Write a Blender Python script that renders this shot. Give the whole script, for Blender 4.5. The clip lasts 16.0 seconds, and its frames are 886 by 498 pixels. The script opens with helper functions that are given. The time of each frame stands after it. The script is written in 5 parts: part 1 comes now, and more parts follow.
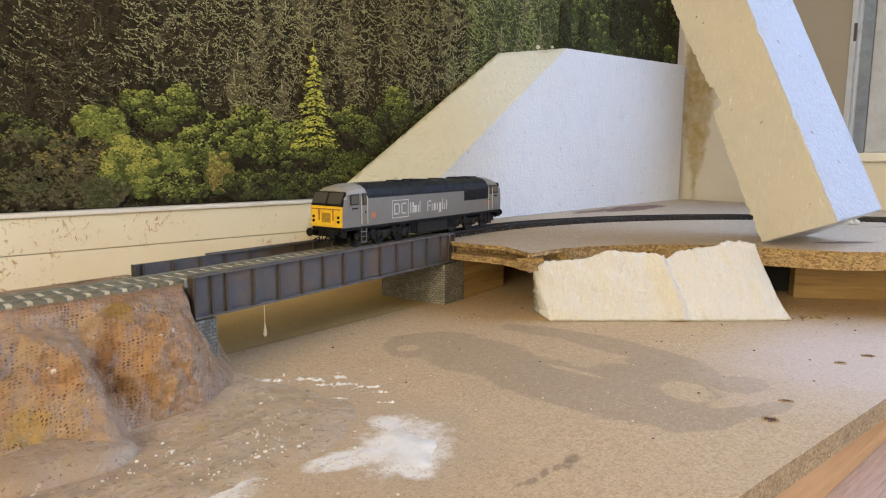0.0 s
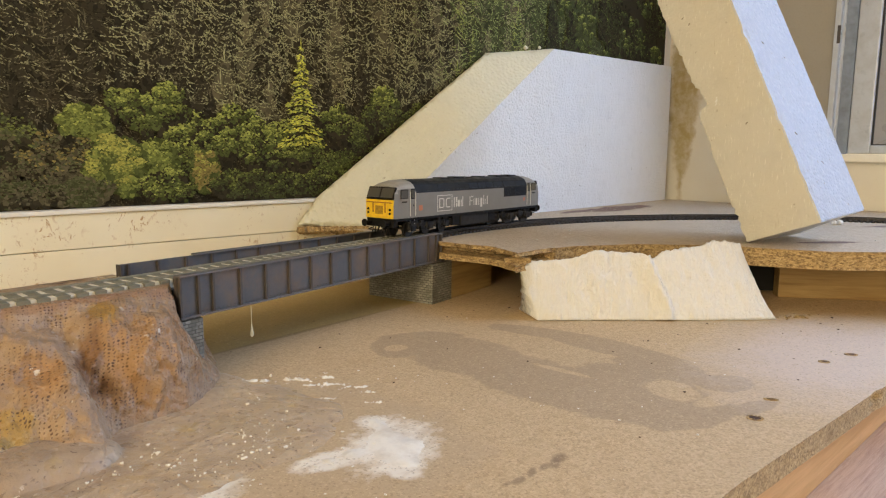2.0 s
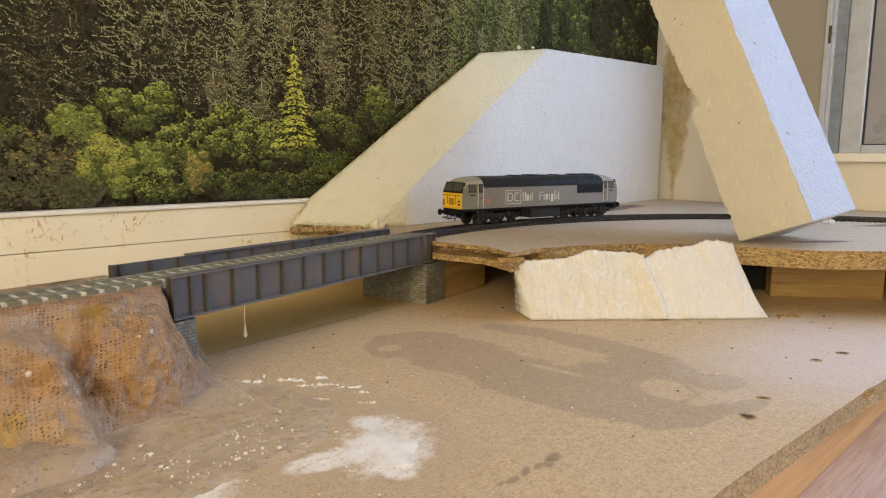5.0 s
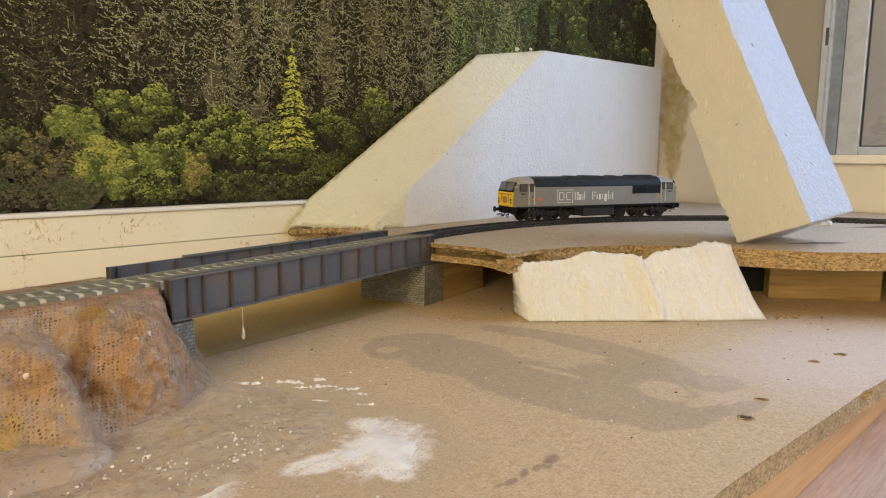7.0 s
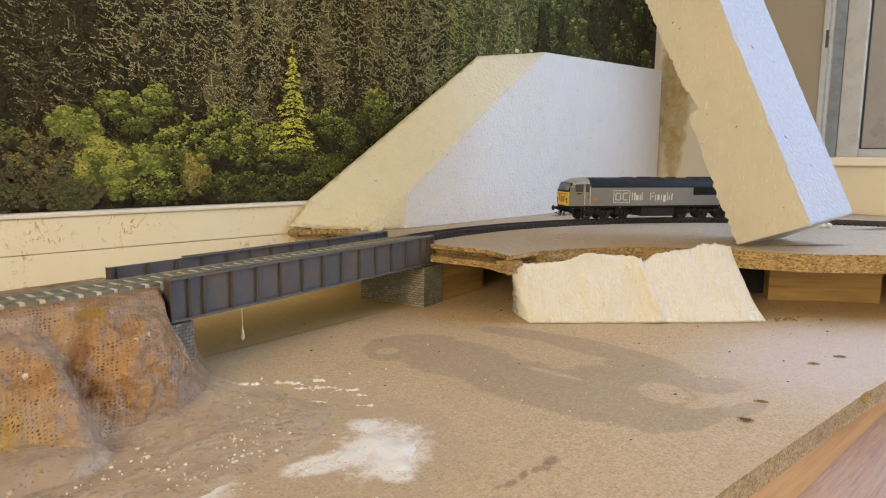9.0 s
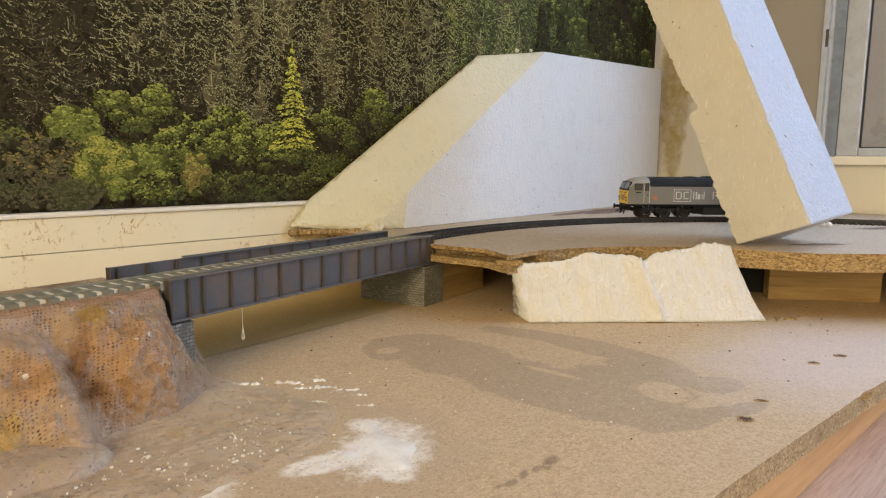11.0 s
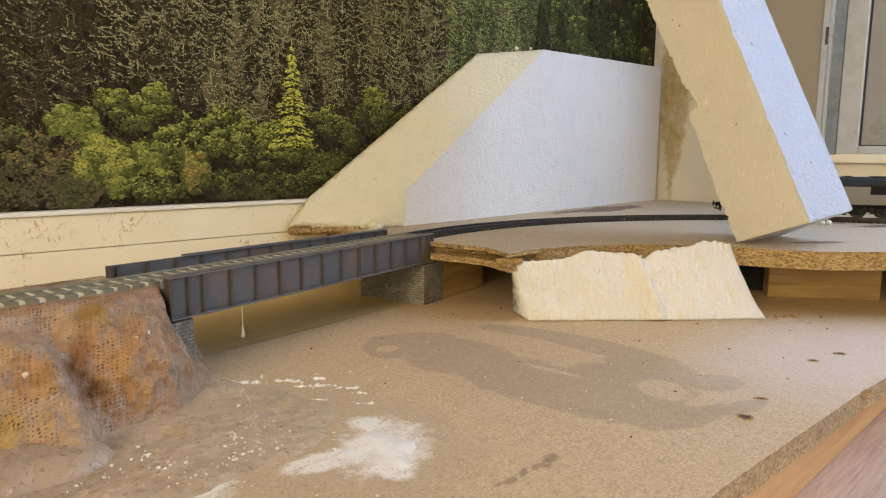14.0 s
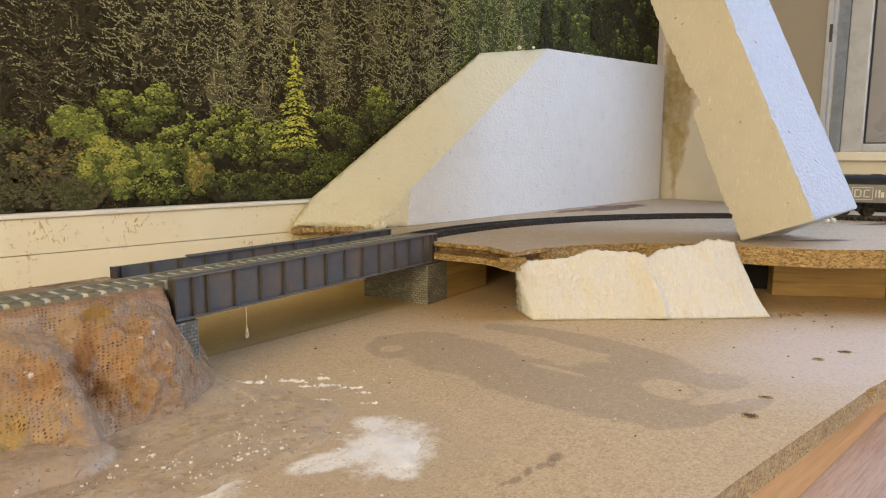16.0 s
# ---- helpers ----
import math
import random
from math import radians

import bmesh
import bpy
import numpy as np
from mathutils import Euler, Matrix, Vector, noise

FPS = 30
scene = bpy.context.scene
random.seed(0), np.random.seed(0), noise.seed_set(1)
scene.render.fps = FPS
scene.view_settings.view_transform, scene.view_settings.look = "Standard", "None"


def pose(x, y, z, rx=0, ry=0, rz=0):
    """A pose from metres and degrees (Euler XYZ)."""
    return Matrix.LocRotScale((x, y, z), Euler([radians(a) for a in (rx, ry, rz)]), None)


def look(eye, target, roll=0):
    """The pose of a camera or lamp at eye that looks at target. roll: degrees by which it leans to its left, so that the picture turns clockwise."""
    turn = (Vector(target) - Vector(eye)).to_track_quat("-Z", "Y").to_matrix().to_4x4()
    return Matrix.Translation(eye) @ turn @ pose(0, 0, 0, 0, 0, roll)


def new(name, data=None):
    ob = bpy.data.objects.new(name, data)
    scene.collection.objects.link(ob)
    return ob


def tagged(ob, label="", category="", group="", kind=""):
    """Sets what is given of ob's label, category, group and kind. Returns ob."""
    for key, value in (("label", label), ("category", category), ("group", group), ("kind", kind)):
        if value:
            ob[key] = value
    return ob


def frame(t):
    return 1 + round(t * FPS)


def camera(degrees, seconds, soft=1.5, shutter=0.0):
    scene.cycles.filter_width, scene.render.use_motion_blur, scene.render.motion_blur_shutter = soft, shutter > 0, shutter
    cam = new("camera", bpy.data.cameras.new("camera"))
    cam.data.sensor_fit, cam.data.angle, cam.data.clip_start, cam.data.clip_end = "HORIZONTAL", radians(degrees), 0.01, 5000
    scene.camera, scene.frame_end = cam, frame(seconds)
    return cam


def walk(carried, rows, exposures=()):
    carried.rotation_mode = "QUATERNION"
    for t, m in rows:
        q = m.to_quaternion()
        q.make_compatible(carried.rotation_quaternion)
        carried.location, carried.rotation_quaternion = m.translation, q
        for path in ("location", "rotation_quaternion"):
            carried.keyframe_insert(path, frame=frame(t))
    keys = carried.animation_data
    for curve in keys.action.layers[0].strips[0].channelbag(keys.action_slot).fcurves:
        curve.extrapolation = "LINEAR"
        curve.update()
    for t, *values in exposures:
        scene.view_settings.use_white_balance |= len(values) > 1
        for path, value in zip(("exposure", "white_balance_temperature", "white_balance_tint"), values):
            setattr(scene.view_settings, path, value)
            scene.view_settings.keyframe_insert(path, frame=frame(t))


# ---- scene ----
# A model railway layout in a corner of a room: chipboard boards, a plate girder bridge, foam blocks,
# a printed forest on the wall. Metres; z = 0 is the top of the lower board, X runs along the printed wall.
EYE = Vector((0.0, 0.0, 0.1374))


def aim(az, el, roll):
    a, e = radians(az), radians(el)
    return look(EYE, EYE + Vector((math.cos(a) * math.cos(e), math.sin(a) * math.cos(e), math.sin(e))), roll)


cam = camera(66.32, 16.0, 1.2)
PATH = [
    (0, 47.241, -8.041, 0.328), (0.5, 46.634, -8.079, 0.537), (1, 46.374, -8.037, 0.557), (1.5, 46.271, -7.999, 0.484),
    (2, 46.189, -8.047, 0.483), (2.5, 46.074, -8.125, 0.450), (3, 46.043, -8.137, 0.306), (3.5, 45.981, -8.135, 0.297),
    (4, 45.848, -8.107, 0.368), (6.5, 45.511, -7.984, 0.441), (7, 45.5, -7.913, 0.438), (7.5, 45.526, -7.866, 0.473),
    (8, 45.497, -7.862, 0.521), (8.5, 45.488, -7.862, 0.523), (9, 45.481, -7.805, 0.577), (11.5, 45.506, -7.842, 0.477),
    (12, 45.535, -7.849, 0.459), (12.5, 45.514, -7.915, 0.459), (13, 45.466, -7.982, 0.472), (13.5, 45.463, -7.992, 0.481),
    (14, 45.463, -7.992, 0.481), (14.5, 45.472, -7.985, 0.465), (15, 45.546, -7.995, 0.347), (15.5, 45.687, -8.026, 0.234),
    (16, 45.765, -8.03, 0.215),
]
# the phone's white balance settles in the first seconds
EXPOSURES = [(0.0, 0.06, 6050, 11), (0.7, 0.03, 6250, 11), (1.5, 0.0, 6420, 10), (3.0, 0.0, 6500, 10), (9.0, 0.0, 6500, 10), (16.0, 0.0, 6560, 10)]
walk(cam, [(t, aim(a, e, r)) for t, a, e, r in PATH], EXPOSURES)

# ---- light ----
YW, XR = 0.625, 1.16            # printed wall, window wall
WX0, WY0, ZF, ZC = -2.2, -2.4, -0.80, 1.60
WIN_E = (-0.95, 0.352, 0.142, 1.25)   # window in the east wall: y0, y1, z0, z1
WIN_W = (-1.9, 0.1, 0.15, 1.35)       # added opening in the unseen west wall: y0, y1, z0, z1
world = bpy.data.worlds.new("world")
scene.world = world
world.use_nodes = True
wn = world.node_tree.nodes
sky = wn.new("ShaderNodeTexSky")
sky.sky_type = "NISHITA"
sky.sun_disc = False
sky.sun_elevation, sky.sun_rotation = radians(35), radians(120)
world.node_tree.links.new(sky.outputs[0], wn["Background"].inputs[0])
wn["Background"].inputs[1].default_value = 0.1


def area(name, loc, target, sx, sy, watts, color):
    li = bpy.data.lights.new(name, "AREA")
    li.shape, li.size, li.size_y, li.energy, li.color = "RECTANGLE", sx, sy, watts, color
    ob = new(name, li)
    ob.matrix_world = look(loc, target)
    return ob


area("window_light_east", (XR + 0.10, sum(WIN_E[:2]) / 2, sum(WIN_E[2:]) / 2), (0, sum(WIN_E[:2]) / 2, sum(WIN_E[2:]) / 2 - 0.5), 1.05, 1.25, 22.5, (0.42, 0.61, 1.0))
# warm fill from the left, added without a known source
area("warm_fill_west", (WX0 - 0.08, sum(WIN_W[:2]) / 2, sum(WIN_W[2:]) / 2), (0.4, 0.2, 0.1), 1.15, 1.9, 79.0, (1.0, 0.815, 0.51))

# ---- materials ----
def mat(name, base=(0.5, 0.5, 0.5), rough=0.6, metal=0.0, spec=0.5):
    m = bpy.data.materials.new(name)
    m.use_nodes = True
    b = m.node_tree.nodes["Principled BSDF"]
    b.inputs["Base Color"].default_value = (*base, 1)
    b.inputs["Roughness"].default_value = rough
    b.inputs["Metallic"].default_value = metal
    b.inputs["Specular IOR Level"].default_value = spec
    return m


class Nodes:
    """Short names for building a node tree."""

    def __init__(self, m):
        self.t = m.node_tree
        self.b = self.t.nodes["Principled BSDF"]
        self.co = self.t.nodes.new("ShaderNodeTexCoord").outputs["Object"]

    def link(self, a, b):
        self.t.links.new(a, b)

    def mapped(self, scale=(1, 1, 1), rot=(0, 0, 0)):
        n = self.t.nodes.new("ShaderNodeMapping")
        n.inputs["Scale"].default_value = scale
        n.inputs["Rotation"].default_value = rot
        self.link(self.co, n.inputs["Vector"])
        return n.outputs[0]

    def noise(self, scale, detail=4, rough=0.55, vec=None, distortion=0.0):
        n = self.t.nodes.new("ShaderNodeTexNoise")
        n.inputs["Scale"].default_value, n.inputs["Detail"].default_value = scale, detail
        n.inputs["Roughness"].default_value, n.inputs["Distortion"].default_value = rough, distortion
        self.link(vec or self.co, n.inputs["Vector"])
        return n.outputs["Fac"]

    def voronoi(self, scale, vec=None, feature="F1", out="Color"):
        n = self.t.nodes.new("ShaderNodeTexVoronoi")
        n.feature = feature
        n.inputs["Scale"].default_value = scale
        self.link(vec or self.co, n.inputs["Vector"])
        return n.outputs[out]

    def ramp(self, fac, *stops):
        n = self.t.nodes.new("ShaderNodeValToRGB")
        e = n.color_ramp.elements
        while len(e) < len(stops):
            e.new(0.5)
        for el, (p, c) in zip(e, stops):
            el.position = p
            el.color = (*c, 1) if isinstance(c, tuple) else (c, c, c, 1)
        self.link(fac, n.inputs[0])
        return n.outputs[0]

    def mix(self, fac, a, b, mode="MIX"):
        n = self.t.nodes.new("ShaderNodeMix")
        n.data_type, n.blend_type = "RGBA", mode
        for sock, v in ((n.inputs["Factor"], fac), (n.inputs["A"], a), (n.inputs["B"], b)):
            if isinstance(v, (int, float)):
                sock.default_value = v
            elif isinstance(v, tuple):
                sock.default_value = (*v, 1)
            else:
                self.link(v, sock)
        return n.outputs["Result"]

    def math(self, op, a, b=0.0):
        n = self.t.nodes.new("ShaderNodeMath")
        n.operation = op
        for sock, v in zip(n.inputs, (a, b)):
            if isinstance(v, (int, float)):
                sock.default_value = v
            else:
                self.link(v, sock)
        return n.outputs[0]

    def bump(self, height, dist=0.001, strength=1.0):
        n = self.t.nodes.new("ShaderNodeBump")
        n.inputs["Distance"].default_value, n.inputs["Strength"].default_value = dist, strength
        self.link(height, n.inputs["Height"])
        self.link(n.outputs[0], self.b.inputs["Normal"])

    def color(self, c):
        self.link(c, self.b.inputs["Base Color"])

    def rough(self, r):
        self.link(r, self.b.inputs["Roughness"])

    def spot(self, x, y, rx, ry, turn=0.0, soft=0.25, warp=None):
        """A soft-edged ellipse on the XY plane: 1 inside, 0 outside."""
        n = self.t.nodes.new("ShaderNodeMapping")
        n.vector_type = "TEXTURE"
        n.inputs["Location"].default_value = (x, y, 0)
        n.inputs["Rotation"].default_value = (0, 0, radians(turn))
        n.inputs["Scale"].default_value = (rx, ry, 1000)
        self.link(self.co, n.inputs["Vector"])
        ln = self.t.nodes.new("ShaderNodeVectorMath")
        ln.operation = "LENGTH"
        self.link(n.outputs[0], ln.inputs[0])
        d = ln.outputs["Value"]
        if warp is not None:
            d = self.math("ADD", d, warp)
        return self.ramp(d, (1 - soft, 1.0), (1 + soft, 0.0))


def chip_material(name, tones, stains=False, coarse=False):
    m = mat(name, rough=0.75)
    n = Nodes(m)
    chips = n.voronoi(330.0, n.mapped((1, 1, 2.0))) if coarse else n.voronoi(520.0, n.mapped((1, 1.6, 1.6)))
    chip2 = n.voronoi(800.0, n.mapped((1, 1, 2.4))) if coarse else n.voronoi(1200.0, n.mapped((1.5, 1, 1)))
    c = n.ramp(n.mix(0.5, chips, chip2), (0.25, tones[0]), (0.5, tones[1]), (0.75, tones[2]))
    big = n.noise(14.0, 5)
    grime = n.noise(6.0, 6, 0.62)
    c = n.mix(n.ramp(big, (0.35, 0.0), (0.7, 0.35)), c, tones[3])
    c = n.mix(n.ramp(grime, (0.48, 0.0), (0.72, 0.30)), c, tuple(v * 0.72 for v in tones[1]))
    c = n.mix(n.ramp(n.noise(55.0, 5, 0.65), (0.50, 0.0), (0.75, 0.35)), c, tones[0])
    c = n.mix(n.ramp(n.noise(190.0, 5, 0.7), (0.52, 0.0), (0.72, 0.40)), c, tuple(v * 0.72 for v in tones[0]))
    c = n.mix(n.ramp(n.noise(330.0, 3, 0.6), (0.60, 0.0), (0.72, 0.35)), c, tuple(min(0.8, v * 1.12) for v in tones[2]))
    if stains:
        warp = n.math("ADD", n.math("MULTIPLY", n.math("SUBTRACT", n.noise(28.0, 5, 0.6), 0.5), 0.6), n.math("MULTIPLY", n.math("SUBTRACT", n.noise(130.0, 5, 0.65), 0.5), 0.35))
        wet = None
        for q in ((0.304, 0.364, 0.020, 0.032, -40), (0.335, 0.365, 0.030, 0.020, -40), (0.325, 0.315, 0.040, 0.052, -8), (0.322, 0.250, 0.036, 0.062, -6), (0.328, 0.195, 0.036, 0.042, 20), (0.335, 0.158, 0.035, 0.017, -18), (0.372, 0.139, 0.022, 0.007, -12), (0.412, 0.315, 0.014, 0.055, 18), (0.415, 0.258, 0.018, 0.060, 4), (0.398, 0.210, 0.024, 0.034, 0), (0.400, 0.168, 0.022, 0.016, -25), (0.362, 0.205, 0.030, 0.045, 0)):
            k = n.spot(*q, soft=0.12, warp=warp)
            wet = k if wet is None else n.math("MAXIMUM", wet, k)
        for q in ((0.364, 0.184, 0.020, 0.016, 60), (0.368, 0.158, 0.019, 0.007, -12), (0.374, 0.290, 0.007, 0.060, 12), (0.346, 0.250, 0.004, 0.024, 6), (0.300, 0.360, 0.010, 0.008, 0)):
            wet = n.math("MULTIPLY", wet, n.math("SUBTRACT", 1.0, n.math("MULTIPLY", n.spot(*q, soft=0.2, warp=warp), 0.97)))
        rim = n.ramp(wet, (0.15, 0.0), (0.45, 1.0), (0.95, 0.0))
        c = n.mix(n.math("MULTIPLY", wet, 0.52), c, tones[4])
        c = n.mix(n.math("MULTIPLY", rim, 0.20), c, tones[0])
        # window light on the right front of the board, put in as paler, bluer colour
        pale = n.spot(0.52, 0.14, 0.16, 0.09, 0, 0.6, warp)
        c = n.mix(n.math("MULTIPLY", pale, 0.6), c, tones[5])
        # ochre stain and the bridge's shade put into the colour, with a dark edge line
        c = n.mix(n.math("MULTIPLY", n.spot(0.290, 0.503, 0.50, 0.060, 7.8, soft=0.03), 0.8), c, (0.47, 0.335, 0.105))
        c = n.mix(n.math("MULTIPLY", n.spot(0.275, 0.4425, 0.13, 0.0035, 7.8, soft=0.6), 0.45), c, (0.20, 0.13, 0.05))
        # plaster wash round the foot of the hill, and white smears of plaster
        wash = n.spot(0.162, 0.275, 0.085, 0.110, 10, 0.2, warp)
        c = n.mix(n.math("MULTIPLY", wash, 0.65), c, (0.48, 0.355, 0.215))
        streak = n.noise(1.0, 5, 0.65, n.mapped((45, 110, 1), (0, 0, -0.9)), 0.5)
        broad = n.math("MULTIPLY", warp, 2.4)
        thick = n.ramp(streak, (0.30, 0.45), (0.52, 1.0))
        for q in ((0.195, 0.236, 0.038, 0.024, 52), (0.167, 0.243, 0.024, 0.009, -8), (0.206, 0.264, 0.010, 0.012, 0), (0.185, 0.216, 0.016, 0.012, 40), (0.100, 0.258, 0.032, 0.020, 0)):
            c = n.mix(n.math("MULTIPLY", n.spot(*q, soft=0.40, warp=broad), thick), c, (0.82, 0.75, 0.63))
        for q in ((0.2425, 0.1745, 0.0062, 0.0042, 20), (0.2365, 0.1725, 0.0072, 0.0030, 35), (0.230, 0.1735, 0.005, 0.0024, 10), (0.222, 0.174, 0.006, 0.002, 30), (0.211, 0.173, 0.0052, 0.0028, 0), (0.206, 0.1745, 0.0036, 0.002, 0)):
            c = n.mix(n.math("MULTIPLY", n.spot(*q, soft=0.5, warp=broad), 0.6), c, (0.20, 0.13, 0.075))
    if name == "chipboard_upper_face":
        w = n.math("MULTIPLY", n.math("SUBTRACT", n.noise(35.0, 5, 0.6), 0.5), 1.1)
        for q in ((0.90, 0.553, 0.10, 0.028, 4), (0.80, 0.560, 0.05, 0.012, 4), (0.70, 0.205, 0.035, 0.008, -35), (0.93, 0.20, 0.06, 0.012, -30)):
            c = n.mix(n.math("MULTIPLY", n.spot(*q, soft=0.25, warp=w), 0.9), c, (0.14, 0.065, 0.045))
    c = n.mix(n.math("MULTIPLY", n.math("GREATER_THAN", n.noise(260.0, 2), 0.70), 0.4), c, tones[0])
    sepc = n.t.nodes.new("ShaderNodeSeparateColor")
    n.link(n.voronoi(1050.0), sepc.inputs[0])
    c = n.mix(n.ramp(sepc.outputs[0], (0.88, 0.0), (0.95, 0.26)), c, tuple(min(0.8, v * 1.35) for v in tones[2]))
    c = n.mix(n.ramp(sepc.outputs[1], (0.88, 0.0), (0.95, 0.38)), c, tuple(v * 0.55 for v in tones[0]))
    n.color(c)
    n.bump(n.mix(0.6, chips, n.noise(260.0, 5, 0.7)), 0.0016 if coarse else 0.0007, 0.7 if coarse else 0.40)
    return m


def worn_paint(name, base, stain, amount=0.25, rough=0.5, scale=30.0, bump=0.0004, spec=0.5, fine=300.0):
    m = mat(name, rough=rough, spec=spec)
    n = Nodes(m)
    c = n.mix(n.ramp(n.noise(scale, 6, 0.62), (0.42, 0.0), (0.72, amount)), base, stain)
    c = n.mix(n.ramp(n.noise(fine, 3), (0.5, 0.0), (0.8, 0.25 * amount + 0.05)), c, tuple(0.55 * v for v in base))
    n.color(c)
    n.rough(n.ramp(n.noise(scale * 1.7, 4), (0.3, max(0.05, rough - 0.12)), (0.7, min(1.0, rough + 0.15))))
    n.bump(n.noise(fine, 5), bump, 0.5)
    return m


def wood_material(name, dark, light, axis=0, ring=60.0, rough=0.55):
    m = mat(name, rough=rough)
    n = Nodes(m)
    s = [ring, ring, ring]
    s[axis] = ring * 0.06
    g = n.noise(1.0, 6, 0.6, n.mapped(tuple(s)), 0.6)
    f = n.noise(6.0, 4, 0.6, n.mapped(tuple(s)))
    c = n.mix(n.ramp(g, (0.35, 0.0), (0.62, 1.0)), dark, light)
    c = n.mix(n.ramp(f, (0.5, 0.0), (0.75, 0.35)), c, tuple(0.7 * v for v in dark))
    n.color(c)
    n.bump(f, 0.0003, 0.4)
    return m


def foam_material(name, base, bead=360.0, yellow=0.15, streak=False):
    """Expanded foam: packed beads, a few pits and glossy flecks."""
    m = mat(name, base, rough=0.6)
    n = Nodes(m)
    beads = n.t.nodes.new("ShaderNodeTexVoronoi")
    beads.feature = "SMOOTH_F1"
    beads.inputs["Scale"].default_value, beads.inputs["Smoothness"].default_value = bead, 0.35
    n.link(n.co, beads.inputs["Vector"])
    c = n.mix(n.ramp(n.noise(9.0, 5), (0.4, 0.0), (0.75, yellow)), base, (0.72, 0.60, 0.36))
    c = n.mix(n.ramp(n.noise(45.0, 5, 0.65), (0.5, 0.0), (0.75, 0.25)), c, tuple(0.75 * v for v in base))
    c = n.mix(n.ramp(n.noise(170.0, 2), (0.715, 0.0), (0.745, 0.5)), c, (0.30, 0.24, 0.15))
    if streak:
        hair = n.noise(1.0, 4, 0.6, n.mapped((800, 800, 120), (0.45, 0, 0)), 0.3)
        c = n.mix(n.ramp(hair, (0.60, 0.0), (0.70, 0.7)), c, (0.84, 0.81, 0.70))
        c = n.mix(n.ramp(hair, (0.28, 0.4), (0.38, 0.0)), c, (0.45, 0.39, 0.27))
    n.color(c)
    n.rough(n.ramp(n.noise(240.0, 3), (0.40, 0.65), (0.62, 0.28)))
    h = n.math("ADD", n.math("MULTIPLY", beads.outputs["Distance"], -0.9), n.noise(160.0, 5, 0.6))
    if streak:
        h = n.math("ADD", h, n.math("MULTIPLY", n.noise(1.0, 6, 0.65, n.mapped((170, 120, 36), (0.45, 0, 0)), 0.5), 1.6))
    n.bump(h, 0.0008 if streak else 0.0016, 0.4 if streak else 0.9)
    return m


M_BOARD = chip_material("chipboard_face", ((0.455, 0.315, 0.165), (0.555, 0.400, 0.220), (0.625, 0.465, 0.268), (0.56, 0.41, 0.238), (0.31, 0.225, 0.140), (0.65, 0.54, 0.47)), True)
M_UPPER = chip_material("chipboard_upper_face", ((0.36, 0.27, 0.17), (0.50, 0.39, 0.26), (0.56, 0.45, 0.31), (0.52, 0.43, 0.31)))
M_EDGE = chip_material("chipboard_edge", ((0.13, 0.075, 0.028), (0.42, 0.28, 0.115), (0.60, 0.43, 0.20), (0.36, 0.24, 0.10)), False, True)
M_EDGE_LOW = chip_material("chipboard_front_edge", ((0.20, 0.13, 0.06), (0.42, 0.30, 0.15), (0.56, 0.43, 0.24), (0.36, 0.27, 0.15)))
def cream_material():
    m = mat("cream_paint", rough=0.45)
    n = Nodes(m)
    c = n.mix(n.ramp(n.noise(11.0, 5), (0.40, 0.0), (0.75, 0.45)), (0.88, 0.79, 0.55), (0.78, 0.66, 0.39))
    gate = n.ramp(n.noise(20.0, 4, 0.6), (0.50, 0.0), (0.60, 1.0))
    fleck = n.ramp(n.noise(1.0, 5, 0.7, n.mapped((150, 150, 95), (0, 0.5, 0)), 1.2), (0.575, 0.0), (0.63, 0.85))
    c = n.mix(n.math("MULTIPLY", fleck, gate), c, (0.46, 0.25, 0.07))
    dust = n.ramp(n.noise(420.0, 3), (0.66, 0.0), (0.72, 0.6))
    c = n.mix(n.math("MULTIPLY", dust, gate), c, (0.40, 0.22, 0.07))
    n.color(c)
    n.bump(n.noise(220.0, 4), 0.0004, 0.4)
    return m


M_CREAM = cream_material()
def wall_material():
    m = mat("wall_paint", rough=0.6)
    n = Nodes(m)
    c = n.mix(n.ramp(n.noise(8.0, 6, 0.62), (0.42, 0.0), (0.72, 0.5)), (0.76, 0.70, 0.56), (0.68, 0.60, 0.45))
    c = n.mix(n.ramp(n.noise(300.0, 3), (0.62, 0.0), (0.72, 0.25)), c, (0.55, 0.48, 0.36))
    # dried glue that ran down beside the foam
    sep = n.t.nodes.new("ShaderNodeSeparateXYZ")
    n.link(n.co, sep.inputs[0])
    wob = n.math("MULTIPLY", n.math("SUBTRACT", n.noise(45.0, 5, 0.65), 0.5), 0.030)
    side = n.math("ADD", n.math("ABSOLUTE", n.math("SUBTRACT", sep.outputs[1], 0.592)), wob)
    side = n.math("ADD", side, n.math("MULTIPLY", n.math("MAXIMUM", n.math("SUBTRACT", 0.20, sep.outputs[2]), 0.0), 0.19))
    run = n.ramp(side, (0.022, 1.0), (0.031, 0.0))
    blot = n.ramp(n.noise(60.0, 5, 0.65), (0.35, 0.55), (0.62, 1.0))
    c = n.mix(n.math("MULTIPLY", run, blot), c, (0.44, 0.325, 0.125))
    n.color(c)
    n.bump(n.noise(220.0, 5), 0.0004, 0.5)
    return m


